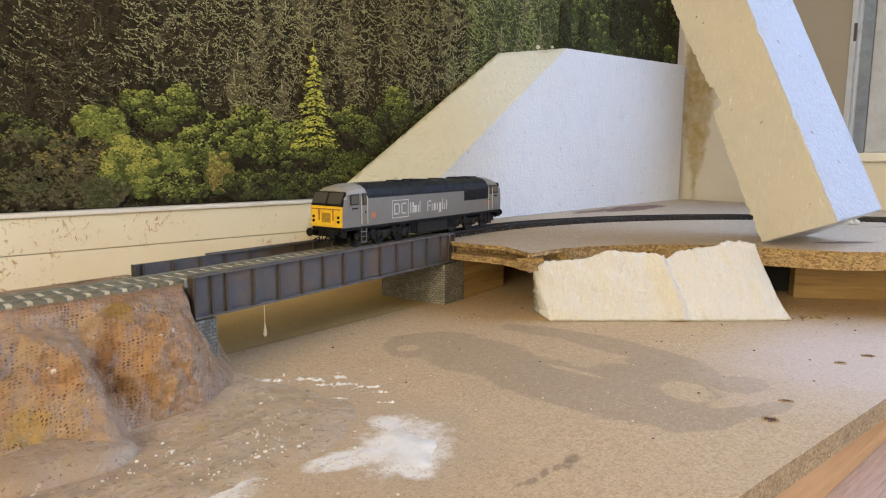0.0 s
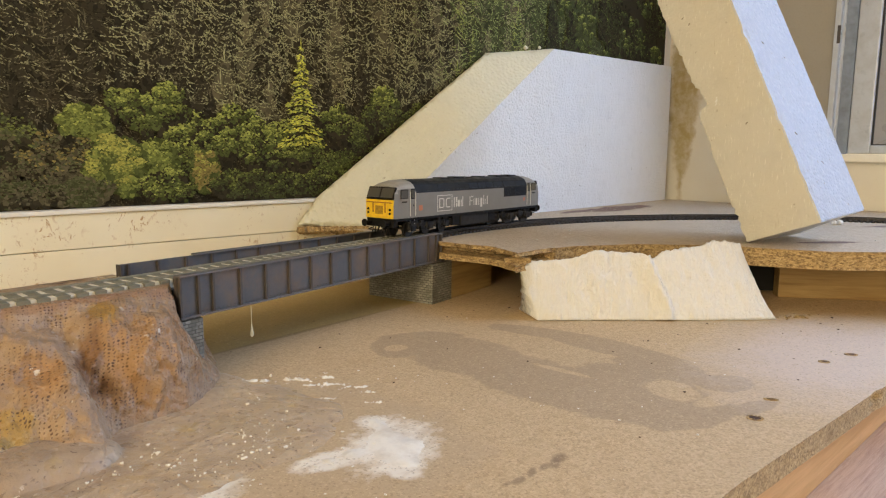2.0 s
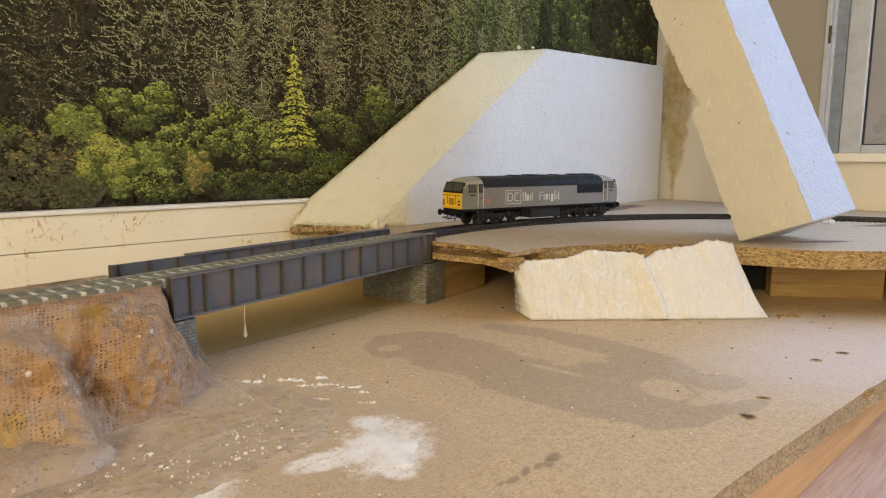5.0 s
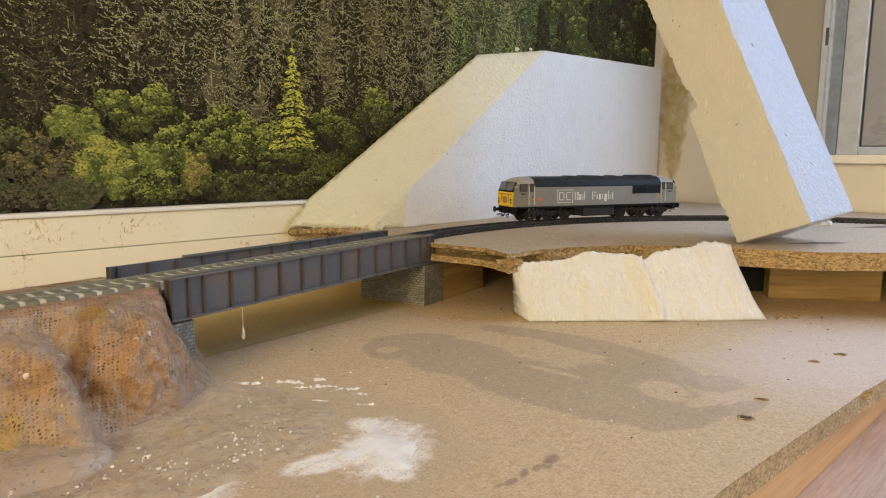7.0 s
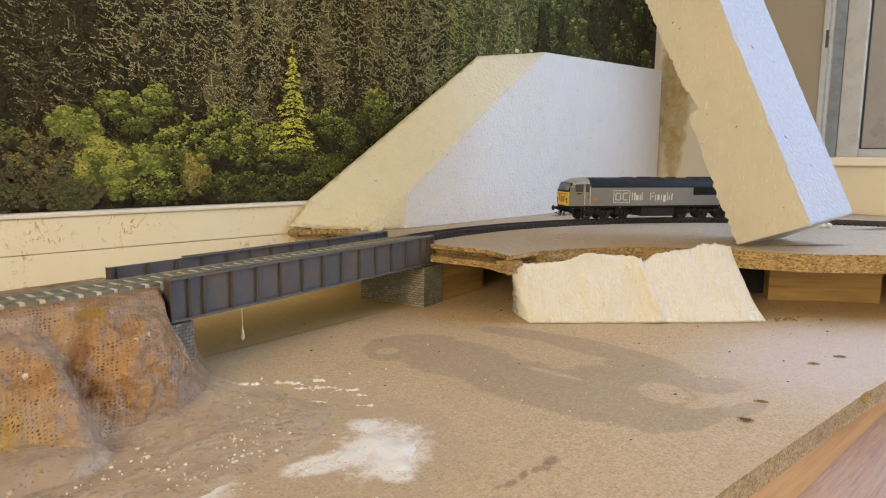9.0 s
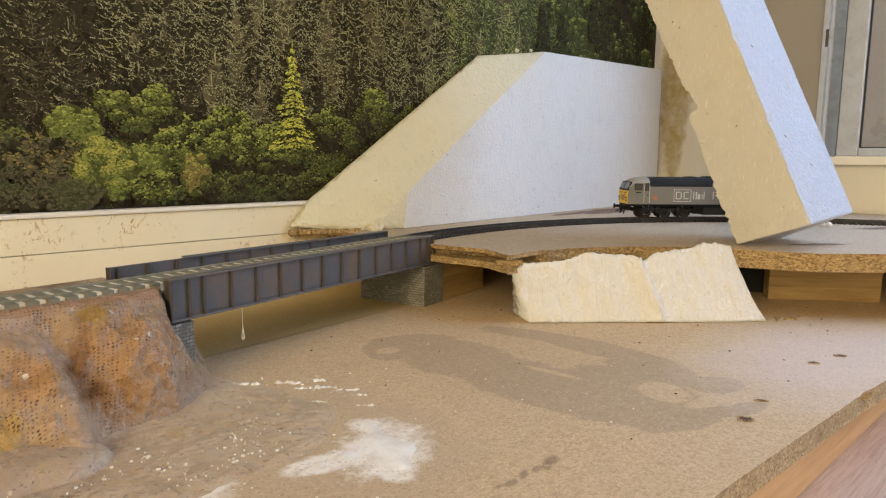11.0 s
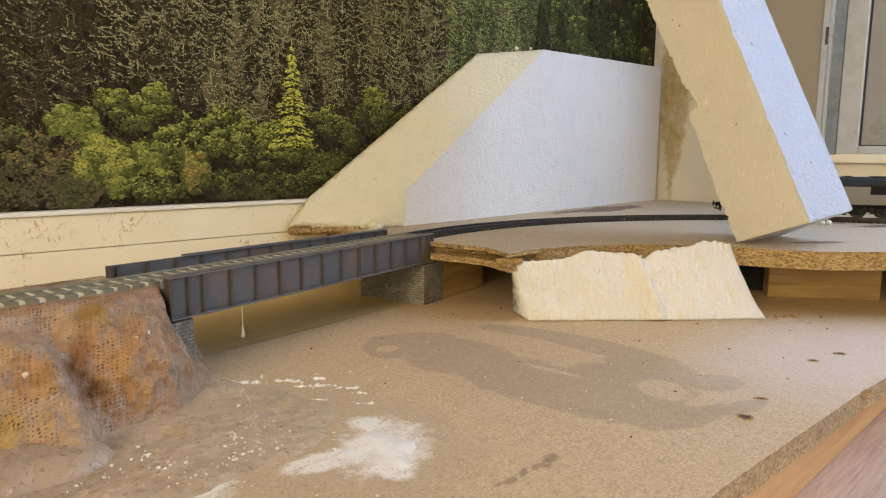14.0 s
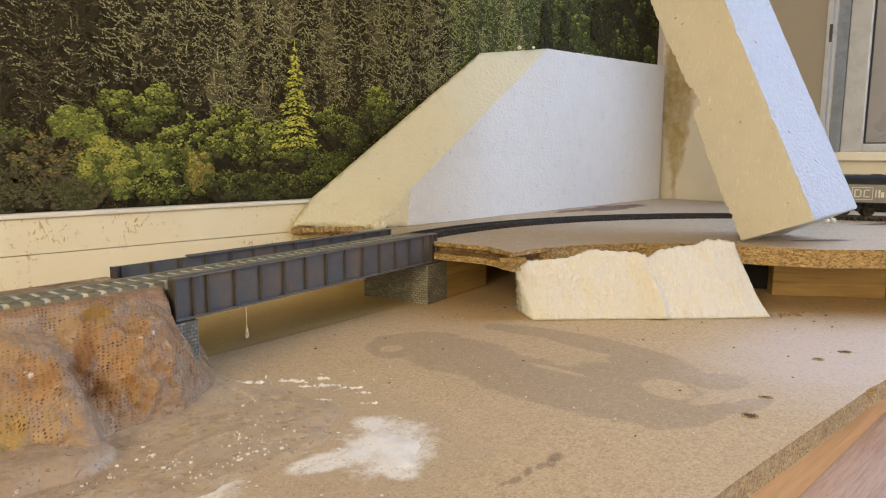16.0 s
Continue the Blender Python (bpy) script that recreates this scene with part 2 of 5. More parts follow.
M_WALL = wall_material()
M_TAN = worn_paint("tan_sheet", (0.34, 0.305, 0.245), (0.31, 0.265, 0.20), 0.4, 0.6, 9.0)
M_ROOM = worn_paint("room_paint", (0.74, 0.70, 0.62), (0.66, 0.60, 0.50), 0.2, 0.7, 3.0)
M_WHITE = worn_paint("white_gloss", (0.50, 0.525, 0.56), (0.34, 0.33, 0.32), 0.5, 0.35, 40.0)
# one white foam; blue daylight and warm, dimmer light are put into the copies
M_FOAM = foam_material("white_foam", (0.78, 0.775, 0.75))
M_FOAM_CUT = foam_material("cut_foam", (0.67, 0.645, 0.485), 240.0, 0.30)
M_FOAM_DAYLIT = foam_material("daylit_foam", (0.50, 0.56, 0.67), 330.0, 0.05)
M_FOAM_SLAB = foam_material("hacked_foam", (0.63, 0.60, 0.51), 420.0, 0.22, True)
def torn_foam():
    m = mat("torn_foam", rough=0.4)
    n = Nodes(m)
    run = n.noise(1.0, 6, 0.65, n.mapped((210, 210, 26), (0, 0.25, 0)), 0.4)
    fleck = n.noise(300.0, 3, 0.6)
    c = n.mix(n.ramp(run, (0.38, 0.0), (0.66, 0.6)), (0.80, 0.795, 0.76), (0.70, 0.66, 0.55))
    c = n.mix(n.ramp(n.noise(18.0, 4), (0.45, 0.0), (0.72, 0.4)), c, (0.78, 0.73, 0.60))
    n.color(c)
    n.rough(n.ramp(run, (0.35, 0.14), (0.65, 0.42)))
    n.bump(n.math("ADD", run, n.math("MULTIPLY", fleck, 0.6)), 0.0028, 0.9)
    return m


M_TORN = torn_foam()
M_TIMBER = wood_material("planed_timber", (0.55, 0.32, 0.125), (0.68, 0.43, 0.195), 0, 140.0)
M_BLOCK = wood_material("pine_block", (0.26, 0.15, 0.045), (0.44, 0.29, 0.105), 0, 110.0)
M_LAM = wood_material("laminate", (0.40, 0.255, 0.185), (0.56, 0.405, 0.30), 0, 380.0, 0.35)
M_FLOOR = wood_material("floor_wood", (0.28, 0.16, 0.09), (0.42, 0.27, 0.16), 0, 12.0)
M_GIRDER = worn_paint("girder_paint", (0.080, 0.083, 0.087), (0.17, 0.105, 0.055), 0.85, 0.5, 45.0)
M_RUST = worn_paint("rusty_paint", (0.058, 0.048, 0.042), (0.12, 0.08, 0.05), 0.5, 0.65, 60.0)
M_SLEEPER = worn_paint("sleeper_plastic", (0.022, 0.019, 0.016), (0.06, 0.048, 0.035), 0.4, 0.6, 200.0)
M_DARK = mat("gap_shade", (0.02, 0.018, 0.015), 0.9)


# ---- mesh helpers ----
def part(name, bm, material, parent=None, label="", smooth=False):
    me = bpy.data.meshes.new(name)
    bmesh.ops.recalc_face_normals(bm, faces=bm.faces[:])
    bm.to_mesh(me)
    bm.free()
    if smooth:
        me.polygons.foreach_set("use_smooth", [True] * len(me.polygons))
    for mt in (material if isinstance(material, (list, tuple)) else [material]):
        me.materials.append(mt)
    ob = new(name, me)
    if parent is not None:
        ob.parent = parent
    if label:
        tagged(ob, label)
    return ob


def thing(name, label, category, group="", kind=""):
    return tagged(new(name), label, category, group, kind)


def add_box(bm, x0, x1, y0, y1, z0, z1, m=None, bevel=0.0, mi=0):
    r = bmesh.ops.create_cube(bm, size=1.0)
    vs = r["verts"]
    bmesh.ops.scale(bm, vec=(x1 - x0, y1 - y0, z1 - z0), verts=vs)
    bmesh.ops.translate(bm, vec=((x0 + x1) / 2, (y0 + y1) / 2, (z0 + z1) / 2), verts=vs)
    if m is not None:
        bmesh.ops.transform(bm, matrix=m, verts=vs)
    fs = list({f for v in vs for f in v.link_faces})
    for f in fs:
        f.material_index = mi
    if bevel:
        es = list({e for v in vs for e in v.link_edges})
        bmesh.ops.bevel(bm, geom=es, offset=bevel, segments=2, affect="EDGES", profile=0.6)
    return vs


def box(x0, x1, y0, y1, z0, z1, m=None, bevel=0.0):
    bm = bmesh.new()
    add_box(bm, x0, x1, y0, y1, z0, z1, m, bevel)
    return bm


def prism(points, z0, z1, mi_side=0, mi_top=0):
    """An upright prism over a polygon in XY."""
    bm = bmesh.new()
    lo = [bm.verts.new((x, y, z0)) for x, y in points]
    hi = [bm.verts.new((x, y, z1)) for x, y in points]
    bm.faces.new(hi).material_index = mi_top
    bm.faces.new(lo[::-1]).material_index = mi_top
    k = len(points)
    for i in range(k):
        bm.faces.new((lo[i], lo[(i + 1) % k], hi[(i + 1) % k], hi[i])).material_index = mi_side
    return bm


def add_rod(bm, a, b, r, seg=8, r2=None):
    a, b = Vector(a), Vector(b)
    d = b - a
    m = Matrix.Translation((a + b) / 2) @ d.to_track_quat("Z", "Y").to_matrix().to_4x4()
    return bmesh.ops.create_cone(bm, cap_ends=True, segments=seg, radius1=r, radius2=r if r2 is None else r2, depth=d.length, matrix=m)["verts"]


def rough_panel(points, z0, z1, depth, levels=6, step=0.004, torn=None):
    """A chipboard sheet: its edge is broken into small ragged layers. torn(x, y): how much deeper it breaks there."""
    out = []
    k = len(points)
    area2 = sum(points[i][0] * points[(i + 1) % k][1] - points[(i + 1) % k][0] * points[i][1] for i in range(k))
    for i in range(k):
        a, b = Vector(points[i]), Vector(points[(i + 1) % k])
        d = b - a
        nrm = Vector((-d.y, d.x)).normalized() * (1 if area2 > 0 else -1)
        m = max(1, int(d.length / step))
        out += [(a + d * j / m, nrm) for j in range(m)]
    bm = bmesh.new()
    rings = []
    for l in range(levels + 1):
        t = l / levels
        ring = []
        for q, nrm in out:
            w = noise.noise(Vector((q.x * 260, q.y * 260, t * 7))) * 0.5 + 0.5
            w2 = noise.noise(Vector((q.x * 60, q.y * 60, t * 2.3))) * 0.5 + 0.5
            inset = depth * w * (0.25 if l in (0, levels) else 1.0)
            if torn:
                gap = 1.0 if 0.40 < t < 0.72 else 0.12
                inset += torn(q.x, q.y) * (gap * (0.6 + 0.8 * w2) + 0.2 * w2 * w)
            e = q + nrm * inset
            ring.append(bm.verts.new((e.x, e.y, z0 + (z1 - z0) * t)))
        rings.append(ring)
    n = len(out)
    for a, b in zip(rings, rings[1:]):
        for j in range(n):
            bm.faces.new((a[j], a[(j + 1) % n], b[(j + 1) % n], b[j])).material_index = 1
    bm.faces.new(rings[-1]).material_index = 0
    bm.faces.new(rings[0][::-1]).material_index = 0
    return bm


# ---- the track's line ----
BX, BY, BA = 0.18144, 0.39158, radians(12.666)     # near girder's foot, bridge direction
BD, BN = Vector((math.cos(BA), math.sin(BA))), Vector((-math.sin(BA), math.cos(BA)))
LAT, S0, RAD = 0.02915, 0.27805, 0.46637           # track beside the girder, where the bend begins, its radius
ZR = 0.0623                                        # rail top
ZU = 0.0573                                        # upper board's top


def line_at(s):
    """Point and heading of the track's centre line, s metres along it."""
    o = Vector((BX, BY)) + BN * LAT
    if s < -0.02:
        a = (-0.02 - s) / 0.50
        c = o + BD * -0.02
        return c - BD * 0.50 * math.sin(a) + BN * 0.50 * (1 - math.cos(a)), BA - a
    if s <= S0:
        return o + BD * s, BA
    a = (s - S0) / RAD
    return o + BD * S0 + BD * RAD * math.sin(a) - BN * RAD * (1 - math.cos(a)), BA - a


def bridge_pose(s, lat, z):
    p = Vector((BX, BY)) + BD * s + BN * lat
    return Matrix.Translation((p.x, p.y, z)) @ Matrix.Rotation(BA, 4, "Z")


# ---- the room ----
def wall_with_hole(name, axis, at, thick, u0, u1, z0, z1, hole, material, label):
    """A wall across X (axis 0) or Y (axis 1), with one opening."""
    bm = bmesh.new()
    h0, h1, k0, k1 = hole
    for a, b, c, d in ((u0, h0, z0, z1), (h1, u1, z0, z1), (h0, h1, z0, k0), (h0, h1, k1, z1)):
        if axis == 0:
            add_box(bm, at, at + thick, a, b, c, d)
        else:
            add_box(bm, a, b, at, at + thick, c, d)
    return tagged(part(name, bm, material), label, "wall", "", "structure")


wall_with_hole("wall_east", 0, XR, 0.12, WY0, YW, ZF, ZC, WIN_E, M_WALL, "stained cream painted wall with a window")
wall_with_hole("wall_west", 0, WX0 - 0.12, 0.12, WY0, YW, ZF, ZC, WIN_W, M_ROOM, "plain cream painted wall with an added window opening")
# thin added sheet that makes the wall darker and tan beside the window
side_board = thing("window_side_sheet", "flat tan sheet added over the wall beside the window", "wall board")
part("board", box(XR - 0.0030, XR - 0.0002, WIN_E[1] + 0.0045, 0.515, WIN_E[2] + 0.002, 1.25, None, 0.0006), M_TAN, side_board)
tagged(part("wall_north", box(WX0, XR + 0.12, YW, YW + 0.12, ZF, ZC), M_ROOM), "cream wall that carries the printed forest", "wall", "", "structure")
tagged(part("wall_south", box(WX0 - 0.12, XR + 0.12, WY0 - 0.12, WY0, ZF, ZC), M_ROOM), "plain cream painted wall", "wall", "", "structure")
tagged(part("floor", box(WX0, XR, WY0, YW, ZF - 0.05, ZF), M_FLOOR), "brown wooden floor", "floor", "", "structure")
tagged(part("ceiling", box(WX0, XR, WY0, YW, ZC, ZC + 0.1), M_ROOM), "plain pale ceiling", "ceiling", "", "structure")

# ---- boards ----
desk = thing("worktop", "pinkish wood-grain laminate worktop under the layout", "worktop")
part("top", box(-0.9, XR - 0.003, -0.42, YW - 0.004, -0.0715, -0.0405, None, 0.002), M_LAM, desk)
for sx in (-0.86, XR - 0.06):
    part("side_panel", box(sx, sx + 0.025, -0.38, YW - 0.02, ZF, -0.0715), M_LAM, desk)

lower = thing("lower_board", "stained chipboard baseboard on a planed timber frame", "baseboard")


def chipped_front(x, y):
    """A chip is missing from the front edge."""
    return 0.007 * max(0.0, 1 - abs(x - 0.452) / 0.010) if y < 0.2 else 0.0


part("panel", rough_panel([(-0.7, 0.106), (0.28, 0.1075), (0.445, 0.1005), (0.486, 0.0975), (XR - 0.004, 0.085), (XR - 0.004, YW - 0.016), (-0.7, YW - 0.016)], -0.0125, 0.0, 0.0008, 6, 0.003, chipped_front), [M_BOARD, M_EDGE_LOW], lower)
part("frame_rail", box(-0.7, XR - 0.005, 0.1085, 0.130, -0.0403, -0.0125, None, 0.001), M_TIMBER, lower, "orange planed timber rail")
part("frame_rail", box(-0.7, XR - 0.005, 0.575, 0.597, -0.0403, -0.0125, None, 0.001), M_TIMBER, lower)

upper = thing("upper_board", "chipboard track deck with a rough broken edge", "baseboard")
EDGE = [(0.4215, 0.4395), (0.431, 0.392), (0.4205, 0.350), (0.455, 0.352), (0.492, 0.347), (0.548, 0.318), (0.598, 0.266), (0.612, 0.222), (0.632, 0.183), (0.672, 0.1435), (0.74, 0.07), (0.80, -0.05), (0.82, -0.35)]


def split_end(x, y):
    """The end by the bridge has split open."""
    return 0.024 * max(0.0, 1 - abs(y - 0.400) / 0.062) ** 0.5 if x < 0.47 else 0.0


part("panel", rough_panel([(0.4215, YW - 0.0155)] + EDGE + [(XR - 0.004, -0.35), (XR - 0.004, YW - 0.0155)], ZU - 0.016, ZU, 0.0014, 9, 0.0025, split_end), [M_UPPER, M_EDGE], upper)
riser = thing("pine_block", "short pale pine block under the track deck", "timber block")
part("block", box(0, 0.103, 0, 0.016, 0, ZU - 0.0165, None, 0.001), M_BLOCK, riser).matrix_local = pose(0.6902, 0.2437, 0, 0, 0, -52.7)

# near-black block added to give the gap under the deck its deep shade
shade = thing("gap_shade_block", "near-black block added in place of the deep shade under the deck", "timber block")
part("block", box(0, 0.16, 0, 0.012, 0, ZU - 0.0165, None, 0.001), M_DARK, shade).matrix_local = pose(0.650, 0.350, 0, 0, 0, -52.7)

# ---- printed forest on the wall ----
def print_ink(name, col, spread=0.5):
    m = mat(name, col, 0.8, 0.0, 0.06)
    n = Nodes(m)
    geo = n.t.nodes.new("ShaderNodeNewGeometry")
    f = n.ramp(geo.outputs["Random Per Island"], (0.0, 1.0 - spread), (1.0, 1.0 + spread))
    n.color(n.mix(1.0, col, f, "MULTIPLY"))
    return m


INK = [
    print_ink("ink_shadow", (0.032, 0.026, 0.014), 0.4),        # 0
    print_ink("ink_dark_brown", (0.096, 0.080, 0.040), 0.4),    # 1
    print_ink("ink_dark_green", (0.055, 0.058, 0.022), 0.4),    # 2
    print_ink("ink_conifer", (0.260, 0.240, 0.112), 0.4),       # 3
    print_ink("ink_conifer_light", (0.305, 0.292, 0.135), 0.35),# 4
    print_ink("ink_leaf_dark", (0.072, 0.082, 0.022), 0.4),     # 5
    print_ink("ink_leaf", (0.150, 0.166, 0.037), 0.4),          # 6
    print_ink("ink_leaf_light", (0.295, 0.310, 0.065), 0.35),   # 7
    print_ink("ink_yellow_green", (0.560, 0.530, 0.075), 0.3),  # 8
    print_ink("ink_olive_gold", (0.320, 0.300, 0.062), 0.35),   # 9
    print_ink("ink_ochre", (0.200, 0.155, 0.045), 0.35),        # 10
    print_ink("ink_haze_green", (0.088, 0.090, 0.036), 0.35),   # 11
    print_ink("ink_conifer_green", (0.240, 0.270, 0.085), 0.4), # 12
]


class Print:
    """Flat dabs of ink, each layer a hair in front of the one before."""

    def __init__(self):
        self.v, self.f, self.m, self.y, self.step = [], [], [], 0.0, 0.000006
        self.rng = random.Random(11)

    def layer(self):
        """A new layer; the dabs of one layer lie at depths of their own within it."""
        self.y -= self.step

    def dab(self, x, z, a, length, width, ink, k=5):
        r, i0 = self.rng, len(self.v)
        y = self.y - r.uniform(0.0, 0.95) * self.step
        ca, sa = math.cos(a), math.sin(a)
        for i in range(k):
            t = 2 * math.pi * i / k
            q = r.uniform(0.6, 1.15)
            px, pz = math.cos(t) * length * q, math.sin(t) * width * q
            self.v.append((x + px * ca - pz * sa, y, z + px * sa + pz * ca))
        self.f.append(tuple(range(i0, i0 + k)))
        self.m.append(ink)

    def fir_body(self, x, z0, h, w, inks):
        r = self.rng
        for i in range(60):
            t = r.random()
            half = w * (1 - t) ** 0.85 * 0.9 + 0.001
            self.dab(x + r.uniform(-1, 1) * half, z0 + t * h * 0.97, r.uniform(0.6, 2.5), r.uniform(0.004, 0.008), r.uniform(0.0022, 0.004), inks[0], 5)

    def fir_boughs(self, x, z0, h, w, inks):
        """Tiers of boughs that sweep out and turn up, lit along their tips."""
        r = self.rng
        tiers = int(h / 0.0062)
        for k in range(tiers):
            t = (k + r.uniform(-0.3, 0.3)) / tiers
            reach = w * max(0.0, 1 - t) ** 0.8 * r.uniform(0.75, 1.2) + 0.0012
            for side in (-1, 1):
                for bough in range(2):
                    far = reach * r.uniform(0.55, 1.1)
                    droop, curl = r.uniform(-0.75, 0.0) if r.random() < 0.65 else r.uniform(0.0, 0.5), r.uniform(0.0, 0.5)
                    z = z0 + t * h + r.uniform(-0.002, 0.002)
                    steps = max(2, int(far / 0.0016))
                    for i in range(steps + 1):
                        u = (i + r.uniform(0, 0.6)) / (steps + 0.6)
                        lit = 0.45 * t + 0.55 * u - 0.16 * side + r.uniform(-0.34, 0.30)
                        ink = inks[2] if lit > 0.60 else inks[1] if lit > 0.10 else inks[0]
                        a = side * (-droop + 2 * curl * u)
                        self.dab(x + side * far * u + r.uniform(-0.0012, 0.0012), z - droop * far * u + curl * far * u * u, a + r.uniform(-0.4, 0.4), r.uniform(0.0010, 0.0020), r.uniform(0.0004, 0.0007), ink, 4)
        for i in range(5):
            self.dab(x + r.uniform(-0.0005, 0.0005), z0 + h * (0.94 + 0.022 * i), math.pi / 2 + r.uniform(-0.2, 0.2), 0.0034, 0.0007, inks[2] if i > 1 else inks[1], 4)

    def firs(self, trees):
        """A row of firs: every other tree stands in front of its neighbours."""
        for group in (trees[::2], trees[1::2]):
            self.layer()
            for q in group:
                self.fir_body(*q)
            self.layer()
            for q in group:
                self.fir_boughs(*q)

    def crown(self, x, z, rx, rz, inks, n, clumps=14, bins=5):
        """A broad-leaved crown: rounded clumps, the lower ones in front, each lit from above on its left."""
        r = self.rng
        self.layer()
        for i in range(int(n * 0.25)):
            a, q = r.uniform(0, 2 * math.pi), math.sqrt(r.random())
            self.dab(x + rx * 0.92 * q * math.cos(a), z + rz * 0.92 * q * math.sin(a), r.uniform(0, 3.1), 0.0042, 0.0030, inks[0])
        spots = []
        for c in range(clumps):
            a, q = r.uniform(0, 2 * math.pi), math.sqrt(r.uniform(0.0, 0.85))
            spots.append((z + rz * q * math.sin(a), x + rx * q * math.cos(a), r.uniform(0.20, 0.38)))
        spots.sort(reverse=True)
        for b in range(bins):
            group = spots[b * clumps // bins:(b + 1) * clumps // bins]
            self.layer()
            for cz, cx, s in group:
                sx, sz = s * rx, s * min(rz, rx) * 0.9
                for i in range(max(6, n // clumps // 3)):
                    a, q = r.uniform(0, 2 * math.pi), math.sqrt(r.random())
                    self.dab(cx + q * sx * math.cos(a), cz - sz * 0.25 + q * sz * math.sin(a), r.uniform(0, 3.1), r.uniform(0.0024, 0.0040), r.uniform(0.0016, 0.0026), inks[0] if r.random() < 0.6 else inks[1], 5)
            self.layer()
            for cz, cx, s in group:
                sx, sz = s * rx, s * min(rz, rx) * 0.9
                high = 0.5 * (cz - z) / rz
                for i in range(max(10, n // clumps)):
                    a, q = r.uniform(0, 2 * math.pi), math.sqrt(r.random())
                    dx, dz = q * math.cos(a), q * math.sin(a)
                    lit = dz * 0.9 - dx * 0.32 + high + r.uniform(-0.35, 0.35)
                    if lit < -0.35:
                        continue
                    ink = inks[3] if lit > 0.70 else inks[2] if lit > 0.22 else inks[1]
                    self.dab(cx + dx * sx, cz + dz * sz, r.uniform(-0.7, 0.7), r.uniform(0.0010, 0.0021), r.uniform(0.0006, 0.0012), ink, 5)


def printed_backscene():
    ZB = 0.0885
    root = thing("printed_backscene", "printed photograph of dark conifers and green trees", "backscene")
    part("sheet", box(-0.6, 1.1382, YW - 0.0012, YW - 0.0002, ZB, 0.72), INK[0], root)
    p = Print()
    r = p.rng
    # far rows of firs, the farthest first
    for row in range(10):
        z0 = 0.42 - row * 0.040
        x = -0.12 + r.uniform(0, 0.02)
        trees = []
        while x < 0.98:
            zz = z0 + r.uniform(-0.020, 0.020)
            q = x + r.uniform(-0.08, 0.08)
            sets = ((0, 1, 1), (0, 0, 1)) if q < 0.17 else ((0, 1, 3), (0, 1, 3), (0, 1, 4)) if q < 0.27 else ((0, 3, 4), (1, 3, 4), (0, 1, 3)) if q < 0.60 else ((2, 12, 7), (2, 5, 12), (1, 12, 4)) if q < 0.74 else ((2, 12, 11), (2, 11, 12)) if q < 0.86 else ((2, 5, 12), (2, 2, 11))
            inks = r.choice(sets)
            if zz < 0.12:
                inks = (0, 0, 1)
            if zz > 0.05:
                trees.append((x, zz - 0.03, r.uniform(0.080, 0.165), r.uniform(0.019, 0.038), inks))
            x += r.uniform(0.020, 0.036)
        p.firs(trees)
    # the wooded slope towards the corner
    for i in range(70):
        x, z = r.uniform(0.84, 1.13), 0.46 - 0.21 * i / 70
        p.crown(x, z, r.uniform(0.018, 0.030), r.uniform(0.014, 0.022), (0, 2, 5, 6) if r.random() < 0.5 else (2, 5, 6, 7), 200, 6, 2)
    p.firs([(r.uniform(0.80, 1.10), r.uniform(0.24, 0.33), r.uniform(0.06, 0.09), 0.015, (0, 2, 5)) for i in range(14)])
    # shaded wood behind the front trees
    p.firs([(x, 0.100 + max(0, x - 0.35) * 0.16 + r.uniform(-0.02, 0.02), r.uniform(0.050, 0.075), r.uniform(0.014, 0.022), (0, 0, 1)) for x in [0.02 + 0.014 * i for i in range(42)]])
    # front row of broad-leaved trees
    green, pale, dark = (0, 5, 6, 7), (5, 6, 7, 8), (0, 2, 5, 6)
